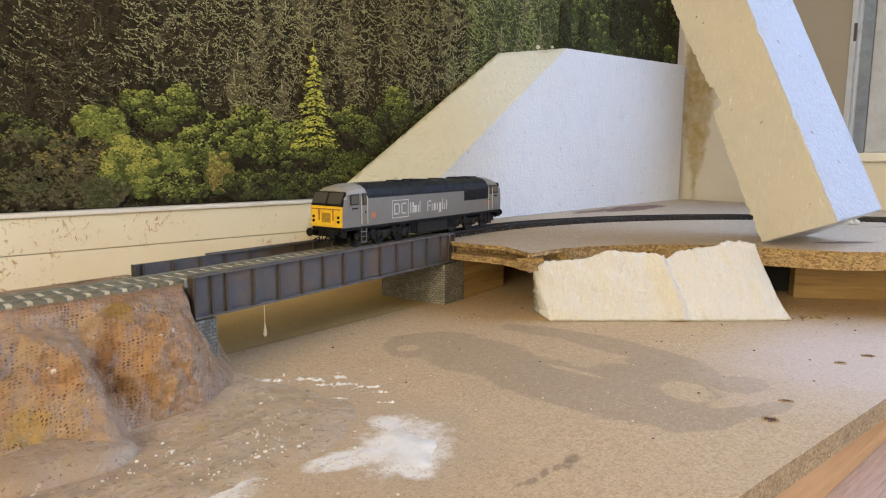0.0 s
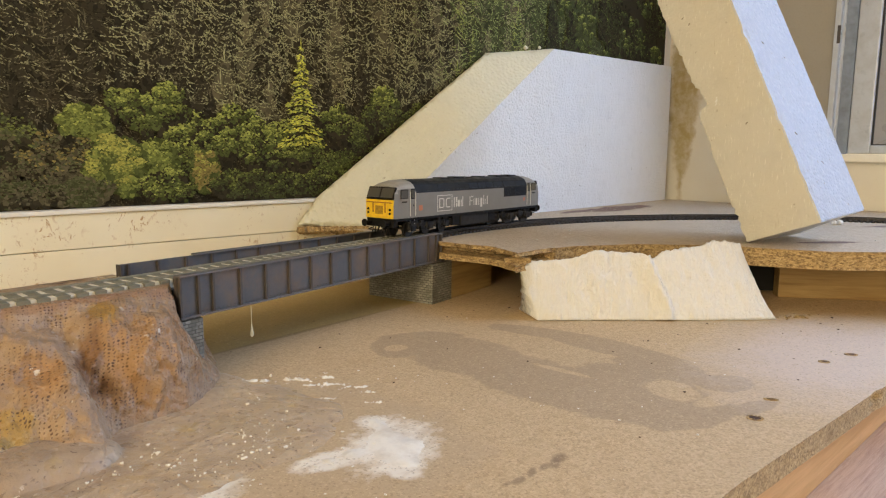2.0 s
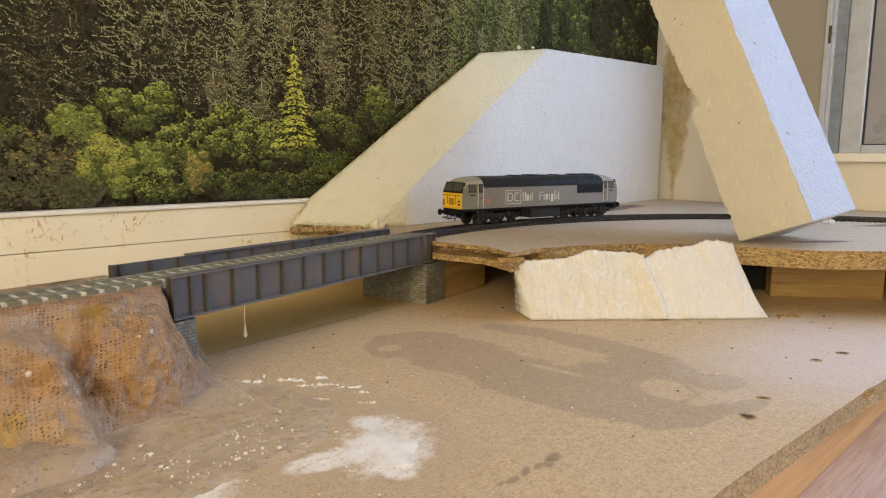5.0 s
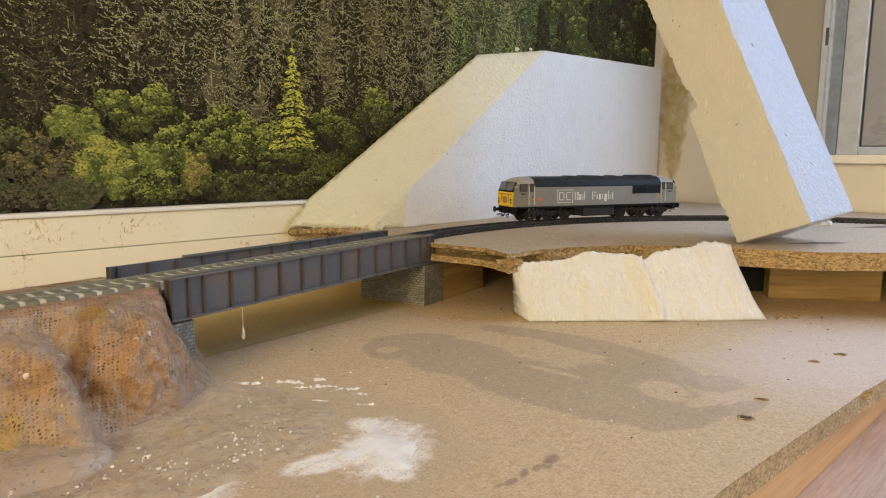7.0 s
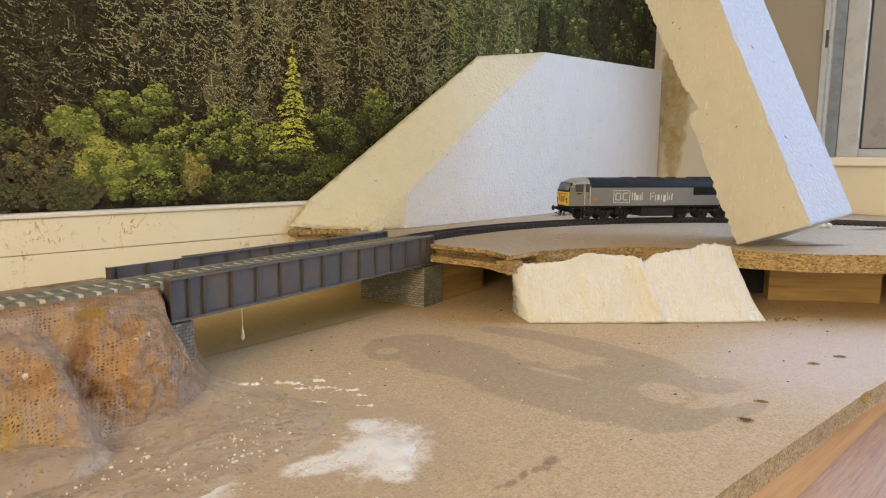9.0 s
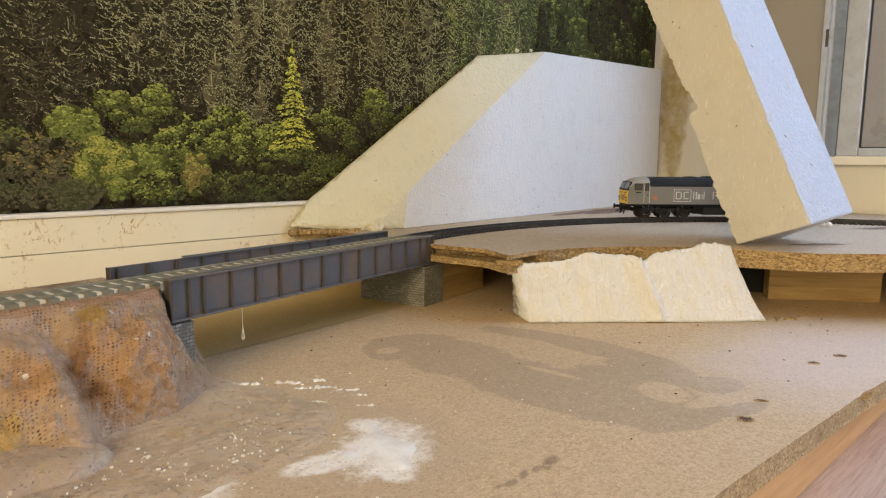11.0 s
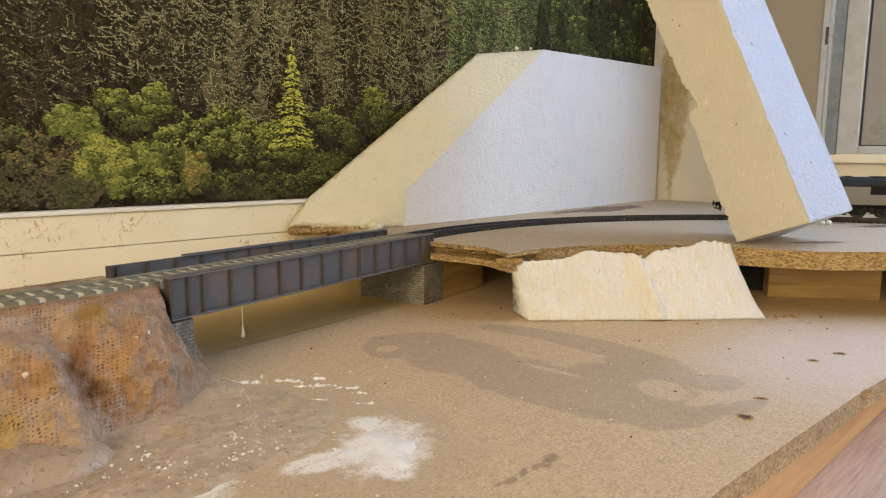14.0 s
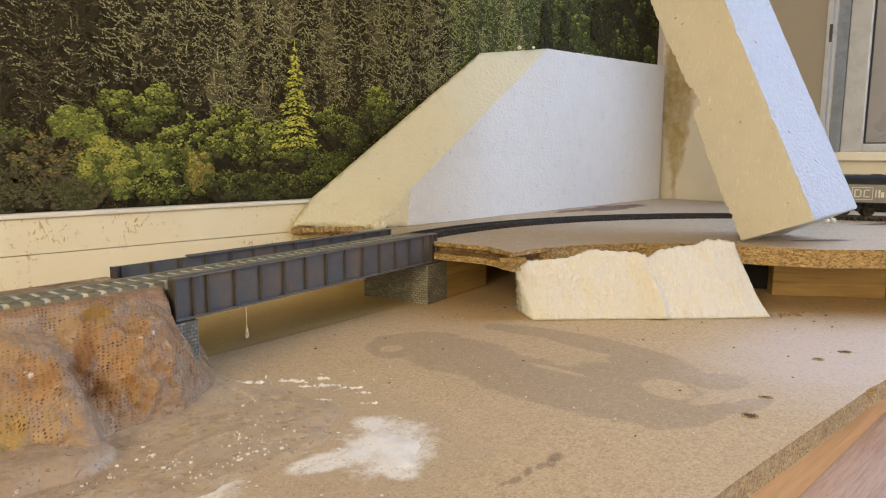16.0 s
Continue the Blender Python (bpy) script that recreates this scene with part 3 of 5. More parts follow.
    for x, z, rx, rz, inks, n in (
        (0.500, 0.190, 0.022, 0.020, (2, 5, 6, 7), 420), (0.545, 0.165, 0.035, 0.03, dark, 500), (0.495, 0.160, 0.030, 0.030, dark, 500), (0.436, 0.168, 0.022, 0.018, green, 420), (0.470, 0.135, 0.034, 0.035, dark, 700),
        (0.318, 0.160, 0.026, 0.020, green, 420), (0.280, 0.158, 0.022, 0.014, green, 300),
        (0.238, 0.177, 0.034, 0.022, (0, 5, 6, 7), 900), (0.181, 0.160, 0.020, 0.014, (5, 6, 6, 7), 420),
        (0.125, 0.140, 0.034, 0.022, (0, 2, 11, 6), 620), (0.155, 0.122, 0.032, 0.030, (0, 1, 11, 10), 660), (0.085, 0.125, 0.045, 0.04, (0, 1, 11, 6), 800), (0.03, 0.13, 0.05, 0.04, (0, 1, 11, 6), 600),
        (0.262, 0.140, 0.026, 0.022, green, 520), (0.300, 0.146, 0.018, 0.024, green, 420), (0.240, 0.125, 0.020, 0.022, (5, 6, 6, 7), 420),
        (0.425, 0.128, 0.032, 0.032, (0, 5, 5, 6), 600), (0.358, 0.138, 0.038, 0.030, green, 1100), (0.360, 0.110, 0.040, 0.022, dark, 600),
        (0.206, 0.125, 0.024, 0.025, (5, 6, 9, 9), 900), (0.283, 0.118, 0.014, 0.020, (5, 10, 10, 9), 420),
        (0.245, 0.105, 0.024, 0.014, green, 360), (0.310, 0.104, 0.022, 0.014, dark, 360), (0.175, 0.102, 0.024, 0.012, (1, 2, 11, 11), 360), (0.400, 0.104, 0.03, 0.014, dark, 360), (0.45, 0.104, 0.03, 0.014, dark, 360), (0.12, 0.10, 0.04, 0.012, (0, 1, 2, 11), 360), (0.05, 0.10, 0.05, 0.014, (0, 1, 2, 11), 360),
    ):
        p.crown(x, z, rx * 1.05, rz * 1.05, inks, int(n * 2.0), 26)
    # the sunlit spruce
    SPRUCE = 0.390
    for i in range(15):
        p.layer()
        t = i / 14
        z, half = 0.243 - t * 0.096, (0.003 + t * 0.024) * r.uniform(0.55, 1.15)
        for k in range(int(16 + 70 * t)):
            u = r.uniform(-1, 1)
            p.dab(SPRUCE + u * half, z - abs(u) * 0.004 + r.uniform(-0.002, 0.0025), (-0.35 if u > 0 else 0.35) + r.uniform(-0.3, 0.3), r.uniform(0.0016, 0.0032), r.uniform(0.0007, 0.0012), 8 if r.random() < 0.45 else 7 if r.random() < 0.65 else 5, 4)
    p.dab(SPRUCE, 0.248, math.pi / 2, 0.006, 0.0009, 8, 4)
    # clip to the sheet
    keep_f, keep_m = [], []
    for f, m in zip(p.f, p.m):
        if all(p.v[i][2] > ZB + 0.0005 and p.v[i][0] < 1.1375 for i in f):
            keep_f.append(f)
            keep_m.append(m)
    me = bpy.data.meshes.new("print")
    me.from_pydata(p.v, [], keep_f)
    me.polygons.foreach_set("material_index", keep_m)
    for m in INK:
        me.materials.append(m)
    ob = new("print", me)
    ob.parent = root
    ob.location = (0, YW - 0.0014, 0)
    tagged(ob, "green and brown ink of the forest picture")


printed_backscene()


# ---- cream backboard below the print ----
def backboard():
    root = thing("backboard", "cream painted boards with brown stains along the wall", "backboard")
    part("plank", box(-0.7, 0.95, YW - 0.014, YW - 0.0025, 0.0563, 0.0850, None, 0.0006), M_CREAM, root)
    part("plank", box(-0.7, 0.95, YW - 0.0138, YW - 0.0025, -0.010, 0.0557, None, 0.0006), M_CREAM, root)
    part("capping", box(-0.7, 0.95, YW - 0.0165, YW - 0.0022, 0.0852, 0.0889, None, 0.0010), M_CAP, root, "clean cream painted capping strip")


M_CAP = worn_paint("cream_capping", (0.84, 0.79, 0.67), (0.6, 0.5, 0.35), 0.2, 0.4, 20.0)
backboard()


# ---- window in the east wall ----
def window():
    y0, y1, z0, z1 = WIN_E
    win = thing("window_1", "old white painted window with chipped frame", "window", "", "structure")
    x = XR
    part("outer_frame", box(x - 0.010, x + 0.002, y1 - 0.004, y1 + 0.0035, z0 - 0.001, z1, None, 0.0008), M_WHITE, win)
    part("bead", box(x - 0.006, x + 0.002, y1 - 0.0095, y1 - 0.006, z0 - 0.001, z1, None, 0.0006), M_WHITE, win)
    part("channel", box(x - 0.001, x + 0.006, y1 - 0.0245, y1 - 0.0096, z0 - 0.001, z1), M_BLUEGREY, win, "grey weathered channel of the frame")
    bm = bmesh.new()
    for a, b, c, d in ((y1 - 0.054, y1 - 0.0247, z0, z1), (-0.30, -0.27, z0, z1), (-0.27, y1 - 0.054, z0, z0 + 0.012), (-0.27, y1 - 0.054, z1 - 0.03, z1)):
        add_box(bm, x + 0.002, x + 0.030, a, b, c, d, None, 0.002)
    part("casement", bm, M_WHITE, win)
    part("gasket", box(x + 0.007, x + 0.012, y1 - 0.0565, y1 - 0.0541, z0 + 0.0122, z1 - 0.031), M_BLACK, win, "black rubber gasket")
    part("gasket", box(x + 0.007, x + 0.012, -0.27, y1 - 0.0566, z0 + 0.0121, z0 + 0.0138), M_BLACK, win)
    pane = part("pane", box(x + 0.009, x + 0.011, -0.269, y1 - 0.0567, z0 + 0.0139, z1 - 0.031), M_DUSTY, win, "dusty cracked grey pane")
    bm = bmesh.new()
    for a, b in (((0.285, 0.176), (0.262, 0.170)), ((0.262, 0.170), (0.235, 0.181)), ((0.262, 0.170), (0.245, 0.158)), ((0.290, 0.157), (0.262, 0.170))):
        add_rod(bm, (x + 0.0088, *a), (x + 0.0088, *b), 0.0003, 5)
    part("crack", bm, M_CRACK, pane)
    pane2 = part("pane", box(x + 0.012, x + 0.014, y0 + 0.03, -0.302, z0 + 0.01, z1 - 0.03), M_GLASS, win)
    pane2.visible_shadow = False
    pane.visible_shadow = False
    part("sill", box(x - 0.014, x + 0.06, y0 - 0.03, y1 + 0.02, z0 - 0.013, z0 - 0.001, None, 0.0015), M_CAP, win, "cream window sill")
    part("latch", box(x - 0.0106, x - 0.009, y1 - 0.005, y1 - 0.001, 0.305, 0.331), M_RUST, win, "rusty latch plate")


M_BLUEGREY = worn_paint("bluegrey_paint", (0.24, 0.28, 0.34), (0.13, 0.13, 0.14), 0.6, 0.4, 60.0)
M_BLACK = mat("black_rubber", (0.015, 0.015, 0.015), 0.6)
M_DUSTY = worn_paint("dusty_pane", (0.33, 0.32, 0.325), (0.25, 0.24, 0.24), 0.5, 0.35, 12.0)
M_CRACK = mat("crack_line", (0.22, 0.18, 0.13), 0.6)
M_GLASS = mat("clear_glass", (0.95, 0.97, 0.97), 0.03)
M_GLASS.node_tree.nodes["Principled BSDF"].inputs["Transmission Weight"].default_value = 1.0
window()
# frame of the added west opening, out of view
win2 = thing("added_window", "large white framed window added out of view for the warm light", "window", "", "structure")
bm = bmesh.new()
for a, b, c, d in ((WIN_W[0], WIN_W[0] + 0.05, WIN_W[2], WIN_W[3]), (WIN_W[1] - 0.05, WIN_W[1], WIN_W[2], WIN_W[3]), (WIN_W[0] + 0.05, WIN_W[1] - 0.05, WIN_W[2], WIN_W[2] + 0.05), (WIN_W[0] + 0.05, WIN_W[1] - 0.05, WIN_W[3] - 0.05, WIN_W[3])):
    add_box(bm, WX0 - 0.06, WX0 - 0.01, a, b, c, d)
part("frame", bm, M_WHITE, win2)


# ---- foam blocks ----
def roughen(bm, amount, scale, seed=0.0):
    bm.normal_update()
    off = Vector((seed, seed * 1.7, seed * 0.6))
    for v in bm.verts:
        q = v.co * scale + off
        v.co += v.normal * amount * (noise.noise(q) + 0.5 * noise.noise(q * 3.1))


def block_mesh(corners, cuts=24, bevel=0.0015):
    """A six-sided block, its faces cut fine enough to be roughened. corners: four below, four above."""
    bm = bmesh.new()
    v = [bm.verts.new(p) for p in corners]
    for f in ((0, 1, 2, 3), (4, 5, 6, 7), (0, 1, 5, 4), (1, 2, 6, 5), (2, 3, 7, 6), (3, 0, 4, 7)):
        bm.faces.new([v[i] for i in f])
    bmesh.ops.recalc_face_normals(bm, faces=bm.faces[:])
    bmesh.ops.bevel(bm, geom=bm.edges[:], offset=bevel, segments=2, affect="EDGES")
    bmesh.ops.subdivide_edges(bm, edges=[e for e in bm.edges if e.calc_length() > 0.01], cuts=cuts, use_grid_fill=True)
    return bm


def foam_hill():
    root = thing("foam_hill", "large white foam wedge with a sloping cut end", "foam block")
    a, b = (0.3742, 0.6070, ZU + 0.0060), (0.4395, 0.5705, ZU + 0.0005)
    c, d = (0.4906, 0.561, ZU + 0.0005), (0.4968, 0.5613, 0.0978)
    e, f = (0.7625, 0.5808, 0.2784), (1.1375, 0.6090, 0.2915)
    g, h = (0.6680, 0.6185, 0.2668), (1.1375, 0.6185, 0.2915)
    i, j = (1.1375, 0.6080, ZU + 0.0005), (1.1375, 0.6082, ZU + 0.0005)
    k, l = (0.3985, 0.6075, 0.0905), (1.1375, 0.6082, 0.0905)
    bm = bmesh.new()
    P = {key: bm.verts.new(v) for key, v in zip("abcdefghijkl", (a, b, c, d, e, f, g, h, i, j, k, l))}

    def face(keys, mi):
        bm.faces.new([P[q] for q in keys]).material_index = mi

    face("akd", 1)
    face("kgd", 1)
    face("gde", 1)
    face("abd", 1)
    face("bcd", 1)
    face("cifed", 0)
    face("gefh", 0)
    face("fijlh", 0)
    face("kghl", 0)
    face("aklj", 0)
    face("abcij", 0)
    bmesh.ops.recalc_face_normals(bm, faces=bm.faces[:])
    bmesh.ops.triangulate(bm, faces=bm.faces[:])
    for k in range(6):
        long_e = [q for q in bm.edges if q.calc_length() > 0.009]
        if not long_e:
            break
        bmesh.ops.subdivide_edges(bm, edges=long_e, cuts=1)
        bmesh.ops.triangulate(bm, faces=[q for q in bm.faces if len(q.verts) > 3])
    roughen(bm, 0.0005, 90.0)
    for f in bm.faces:
        f.smooth = f.material_index == 1
    part("block", bm, [M_FOAM, M_FOAM_CUT], root)
    # torn brown backing under the overhanging tip
    bm = bmesh.new()
    prev = None
    for k in range(41):
        t = k / 40
        q = Vector((0.3725, YW - 0.0190)).lerp(Vector((0.4380, 0.5700)), t)
        w1, w2 = 0.003 * noise.noise(Vector((t * 16, 0, 0))), 0.0025 * noise.noise(Vector((t * 30, 5, 0)))
        ring = [bm.verts.new(v) for v in ((q.x + w1, q.y + w1, ZU + 0.0032 + w2 * 0.5), (q.x - 0.001 + w2, q.y + w2, ZU - 0.0015), (q.x + 0.004 + w1, q.y + 0.003, ZU - 0.0048 + w2), (q.x + 0.016, q.y + 0.012, ZU - 0.003), (q.x + 0.016, q.y + 0.012, ZU + 0.003))]
        for v in ring:
            v.co.y = min(v.co.y, YW - 0.0175)
        if prev:
            for j in range(5):
                bm.faces.new((prev[j], prev[(j + 1) % 5], ring[(j + 1) % 5], ring[j]))
        prev = ring
    part("torn_backing", bm, M_EDGE, root, "ragged brown torn backing")
    # torn lump and scraps along the foot
    for x, y, z, s in ((0.452, 0.566, ZU + 0.003, 0.006), (0.459, 0.5645, ZU + 0.003, 0.0045), (0.700, 0.579, 0.2730, 0.0028), (0.735, 0.584, 0.2775, 0.0022)):
        bm = bmesh.new()
        bmesh.ops.create_icosphere(bm, subdivisions=2, radius=s)
        for v in bm.verts:
            v.co *= 1 + 0.35 * noise.noise(v.co * 300 + Vector((x * 50, 0, 0)))
        bmesh.ops.translate(bm, vec=(x, y, z), verts=bm.verts[:])
        part("torn_lump", bm, M_FOAM_CUT, root)


foam_hill()


def foam_slab():
    root = thing("foam_slab", "tall thick foam slab leaning against the wall", "foam block")
    h = Vector((0.0360, 0.4313, 0.9015))
    e1, e2 = Vector((-0.0702, -0.8988, 0.4328)), Vector((0.9969, -0.0788, -0.0021))
    a = Vector((0.6289, 0.2534, 0.0586))
    bot = [a, a + e1 * 0.0676 - h * 0.006, a + e1 * 0.0690 + e2 * 0.0985, a + e2 * 0.0985]
    top = [p + h * 0.845 for p in bot]
    bm = block_mesh([tuple(p) for p in bot + top], 40, 0.0010)
    bmesh.ops.subdivide_edges(bm, edges=[e for e in bm.edges if e.calc_length() > 0.012], cuts=5, use_grid_fill=True)
    for v in bm.verts:
        rel = v.co - a
        u, w, t = rel.dot(e1), rel.dot(e2), rel.dot(h)
        if u < 0.012:                       # the torn long edge
            k = 0.6 * noise.noise(Vector((t * 33, 3.1, 0))) + 0.4 * noise.noise(Vector((t * 110, 1.0, 0))) + 0.5 * noise.noise(Vector((t * 260, 7.0, 0)))
            v.co += e1 * 0.0050 * k * (1 - u / 0.012)
        if t > 0.133 and u < 0.030:         # the notch, a step in the torn edge
            v.co += e1 * 0.0125 * math.exp(-(t - 0.133) / 0.055) * (1 - max(0.0, u) / 0.030)
    roughen(bm, 0.0003, 140.0, 5.0)
    for v in bm.verts:                      # uneven crease between the two faces in view
        rel = v.co - a
        u, w, t = rel.dot(e1), rel.dot(e2), rel.dot(h)
        if w < 0.006 and u > 0.058:
            v.co -= e1 * 0.0020 * max(0.0, noise.noise(Vector((t * 60, 9.0, 0))) + 0.4 * noise.noise(Vector((t * 190, 2.0, 0))))
    bm.normal_update()
    # left face gets the warm-lit foam colour, right face the blue daylight one
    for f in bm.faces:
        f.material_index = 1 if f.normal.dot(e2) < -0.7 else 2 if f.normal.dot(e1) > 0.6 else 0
    part("block", bm, [M_FOAM, M_FOAM_SLAB, M_FOAM_DAYLIT], root)
    # pits and scratches
    bm = bmesh.new()
    for u, w, t in ((0.030, 0, 0.345), (0.020, 0, 0.222), (0.024, 0, 0.213), (0.040, 0, 0.10), (0.05, 0, 0.36)):
        q = a + e1 * u - e2 * 0.0002 + h * t
        add_rod(bm, q - e1 * 0.0009, q + e1 * 0.0012 + h * 0.0009, 0.0005, 5)
    for w, t in ((0.012, 0.31), (0.028, 0.17), (0.062, 0.158), (0.02, 0.078), (0.05, 0.05), (0.07, 0.26)):
        q = a + e1 * 0.0683 + e2 * w + h * t
        add_rod(bm, q - e2 * 0.0015, q + e2 * 0.001 - h * 0.0022, 0.00035, 5)
    part("scratch", bm, M_CRACK, root, "small dark pits and scratches")
    # crumbs of foam at its foot
    for x, y in ((0.893, 0.252), (0.889, 0.258), (0.899, 0.2545)):
        bm = bmesh.new()
        bmesh.ops.create_icosphere(bm, subdivisions=2, radius=0.0032)
        for v in bm.verts:
            v.co *= 1 + 0.5 * noise.noise(v.co * 500 + Vector((x * 90, y * 50, 0)))
        bmesh.ops.translate(bm, vec=(x, y, ZU + 0.0022), verts=bm.verts[:])
        tagged(part("foam_crumb", bm, M_FOAM), "small white crumb of torn foam on the deck", "crumb", "foam crumbs")


foam_slab()


def foam_offcut():
    root = thing("foam_offcut", "ragged cream foam offcut leaning on the deck edge", "foam offcut")
    heights = (0.0430, 0.0490, 0.0495, 0.0495, 0.0500, 0.0505, 0.0530, 0.0570, 0.0570, 0.0560, 0.0550, 0.0545, 0.0530, 0.0490, 0.0550, 0.0560, 0.0580, 0.0590, 0.0600, 0.0640, 0.0635, 0.0630, 0.0615)
    bm = bmesh.new()
    NU, NV = 96, 26
    b0, b1 = Vector((0.4385, 0.3425, 0.0)), Vector((0.5850, 0.2125, 0.0))
    t0, t1 = Vector((0.4305, 0.3560, 0.0)), Vector((0.5945, 0.2445, 0.0))
    back = Vector((0.010, 0.019, 0.0))
    grids = []
    for side in (0, 1):
        g = []
        for i in range(NU + 1):
            u = i / NU
            k = u * (len(heights) - 1)
            j = min(int(k), len(heights) - 2)
            top = heights[j] + (heights[j + 1] - heights[j]) * (k - j) + 0.0016 * noise.noise(Vector((u * 60, 0, 0))) + 0.0012 * noise.noise(Vector((u * 170, 4, 0)))
            col = []
            for w in range(NV + 1):
                t = w / NV
                p = b0.lerp(b1, u).lerp(t0.lerp(t1, u), t)
                p = Vector((p.x, p.y, top * t))
                e = u - 0.575 - 0.012 * math.sin(t * 5)
                ridge = 0.0052 * math.exp(-(e / (0.012 if e > 0 else 0.055)) ** 2) + 0.0016 * noise.noise(Vector((u * 22, t * 3, 2))) + 0.0009 * noise.noise(Vector((u * 80, t * 9, 5))) + 0.0005 * noise.noise(Vector((u * 150, t * 40, 7)))
                bulge = 0.004 * (1 - t) ** 3 * (0.3 + 0.7 * (1 - u))
                nrm = Vector((-0.62, -0.72, 0.3))
                p += nrm * (ridge + bulge * 0.5 + 0.0010 * (1 - t) ** 6 * noise.noise(Vector((u * 45, 8, 0))) + 0.0015 * (1 - t) ** 8 * max(0.0, noise.noise(Vector((u * 30, 3, 0)))))
                p += Vector((0.0075, -0.0035, 0)) * max(0.0, (u - 0.80) / 0.20) ** 2 * (1 - t) ** 3.2
                p -= Vector((0.0016, -0.001, 0)) * max(0.0, (0.06 - u) / 0.06) * noise.noise(Vector((t * 9, 5, 0)))
                if side:
                    thick = 1.15 * (1 - t) + 0.07 * t
                    p += back * thick * (1.0 + 0.6 * (u < 0.05) * (1 - t))
                    if u > 0.9:
                        p += Vector((0.004, 0.003, 0)) * (u - 0.9) * 10 * (1 - t)
                p.z = max(p.z, 0.0003)
                col.append(bm.verts.new(p))
            g.append(col)
        grids.append(g)
    for side, g in enumerate(grids):
        for i in range(NU):
            for w in range(NV):
                bm.faces.new((g[i][w], g[i + 1][w], g[i + 1][w + 1], g[i][w + 1]))
    f, k = grids
    for i in range(NU):
        bm.faces.new((f[i][NV], f[i + 1][NV], k[i + 1][NV], k[i][NV]))
        bm.faces.new((f[i][0], f[i + 1][0], k[i + 1][0], k[i][0]))
    for w in range(NV):
        bm.faces.new((f[0][w], f[0][w + 1], k[0][w + 1], k[0][w]))
        bm.faces.new((f[NU][w], f[NU][w + 1], k[NU][w + 1], k[NU][w]))
    part("sheet", bm, M_TORN, root, "", True)


foam_offcut()


# ---- plaster hill ----
def plaster_material(name, weave):
    """Plaster-soaked cloth: mauve-grey skin, rusty washes, open weave, pale flecks, wet sheen."""
    m = mat(name, rough=0.5)
    n = Nodes(m)
    warp = n.noise(24.0, 5, 0.6)
    fine = n.noise(120.0, 5, 0.62)
    wob = n.math("MULTIPLY", n.math("SUBTRACT", n.noise(60.0, 5, 0.6), 0.5), 1.5)
    c = n.mix(n.ramp(warp, (0.36, 0.0), (0.66, 1.0)), (0.385, 0.258, 0.155) if weave else (0.55, 0.42, 0.275), (0.315, 0.200, 0.108) if weave else (0.47, 0.35, 0.215))
    c = n.mix(n.ramp(n.noise(55.0, 4, 0.6), (0.45, 0.0), (0.70, 0.45)), c, (0.46, 0.335, 0.225) if weave else (0.52, 0.385, 0.27))
    if weave:
        for q, col, k in (((0.119, 0.356, 0.030, 0.022, 0), (0.37, 0.185, 0.060), 0.58), ((0.150, 0.368, 0.012, 0.012, 0), (0.33, 0.165, 0.060), 0.6), ((0.077, 0.350, 0.014, 0.015, 0), (0.37, 0.180, 0.055), 0.6), ((0.035, 0.350, 0.020, 0.020, 0), (0.33, 0.16, 0.055), 0.8),
                          ((0.112, 0.374, 0.009, 0.009, 0), (0.36, 0.205, 0.040), 0.75), ((0.060, 0.335, 0.012, 0.010, 0), (0.38, 0.235, 0.055), 0.75), ((0.099, 0.360, 0.007, 0.018, -25), (0.20, 0.090, 0.030), 0.8), ((0.10, 0.386, 0.09, 0.004, 2), (0.30, 0.165, 0.085), 0.75)):
            c = n.mix(n.math("MULTIPLY", n.spot(*q, soft=0.42, warp=wob), k), c, col)
        uv = n.t.nodes.new("ShaderNodeUVMap").outputs[0]
        bent = n.t.nodes.new("ShaderNodeVectorMath")
        bent.operation = "MULTIPLY_ADD"
        sway = n.t.nodes.new("ShaderNodeTexNoise")
        sway.inputs["Scale"].default_value = 30.0
        n.link(n.co, sway.inputs["Vector"])
        n.link(sway.outputs["Color"], bent.inputs[0])
        bent.inputs[1].default_value = (4.0, 4.0, 0.0)
        n.link(uv, bent.inputs[2])
        vor = n.t.nodes.new("ShaderNodeTexVoronoi")
        vor.inputs["Scale"].default_value, vor.inputs["Randomness"].default_value = 1.0, 0.22
        n.link(bent.outputs[0], vor.inputs["Vector"])
        gate = n.ramp(n.noise(32.0, 4, 0.6, n.mapped((1, 1, 1), (2, 1, 0))), (0.40, 0.10), (0.56, 0.38))
        size = n.math("MULTIPLY", gate, n.ramp(n.noise(260.0, 3, 0.6), (0.35, 0.35), (0.65, 1.0)))
        hole = n.math("LESS_THAN", vor.outputs["Distance"], size)
        tint = n.ramp(n.noise(190.0, 2), (0.42, 0.35), (0.62, 0.95))
        c = n.mix(n.math("MULTIPLY", hole, tint), c, (0.085, 0.040, 0.022))
    else:
        c = n.mix(n.math("MULTIPLY", n.spot(0.055, 0.315, 0.060, 0.034, 0, soft=0.3, warp=wob), 0.75), c, (0.33, 0.235, 0.155))
        grit = n.math("GREATER_THAN", n.noise(420.0, 3, 0.6), 0.64)
        c = n.mix(n.math("MULTIPLY", grit, 0.75), c, (0.15, 0.095, 0.06))
        crack = n.ramp(n.voronoi(24.0, n.mapped((1, 1.7, 1), (0, 0, 0.5)), "DISTANCE_TO_EDGE", "Distance"), (0.002, 1.0), (0.016, 0.0))
        some = n.ramp(n.noise(30.0, 4), (0.50, 0.0), (0.62, 0.40))
        c = n.mix(n.math("MULTIPLY", crack, some), c, (0.24, 0.145, 0.075))
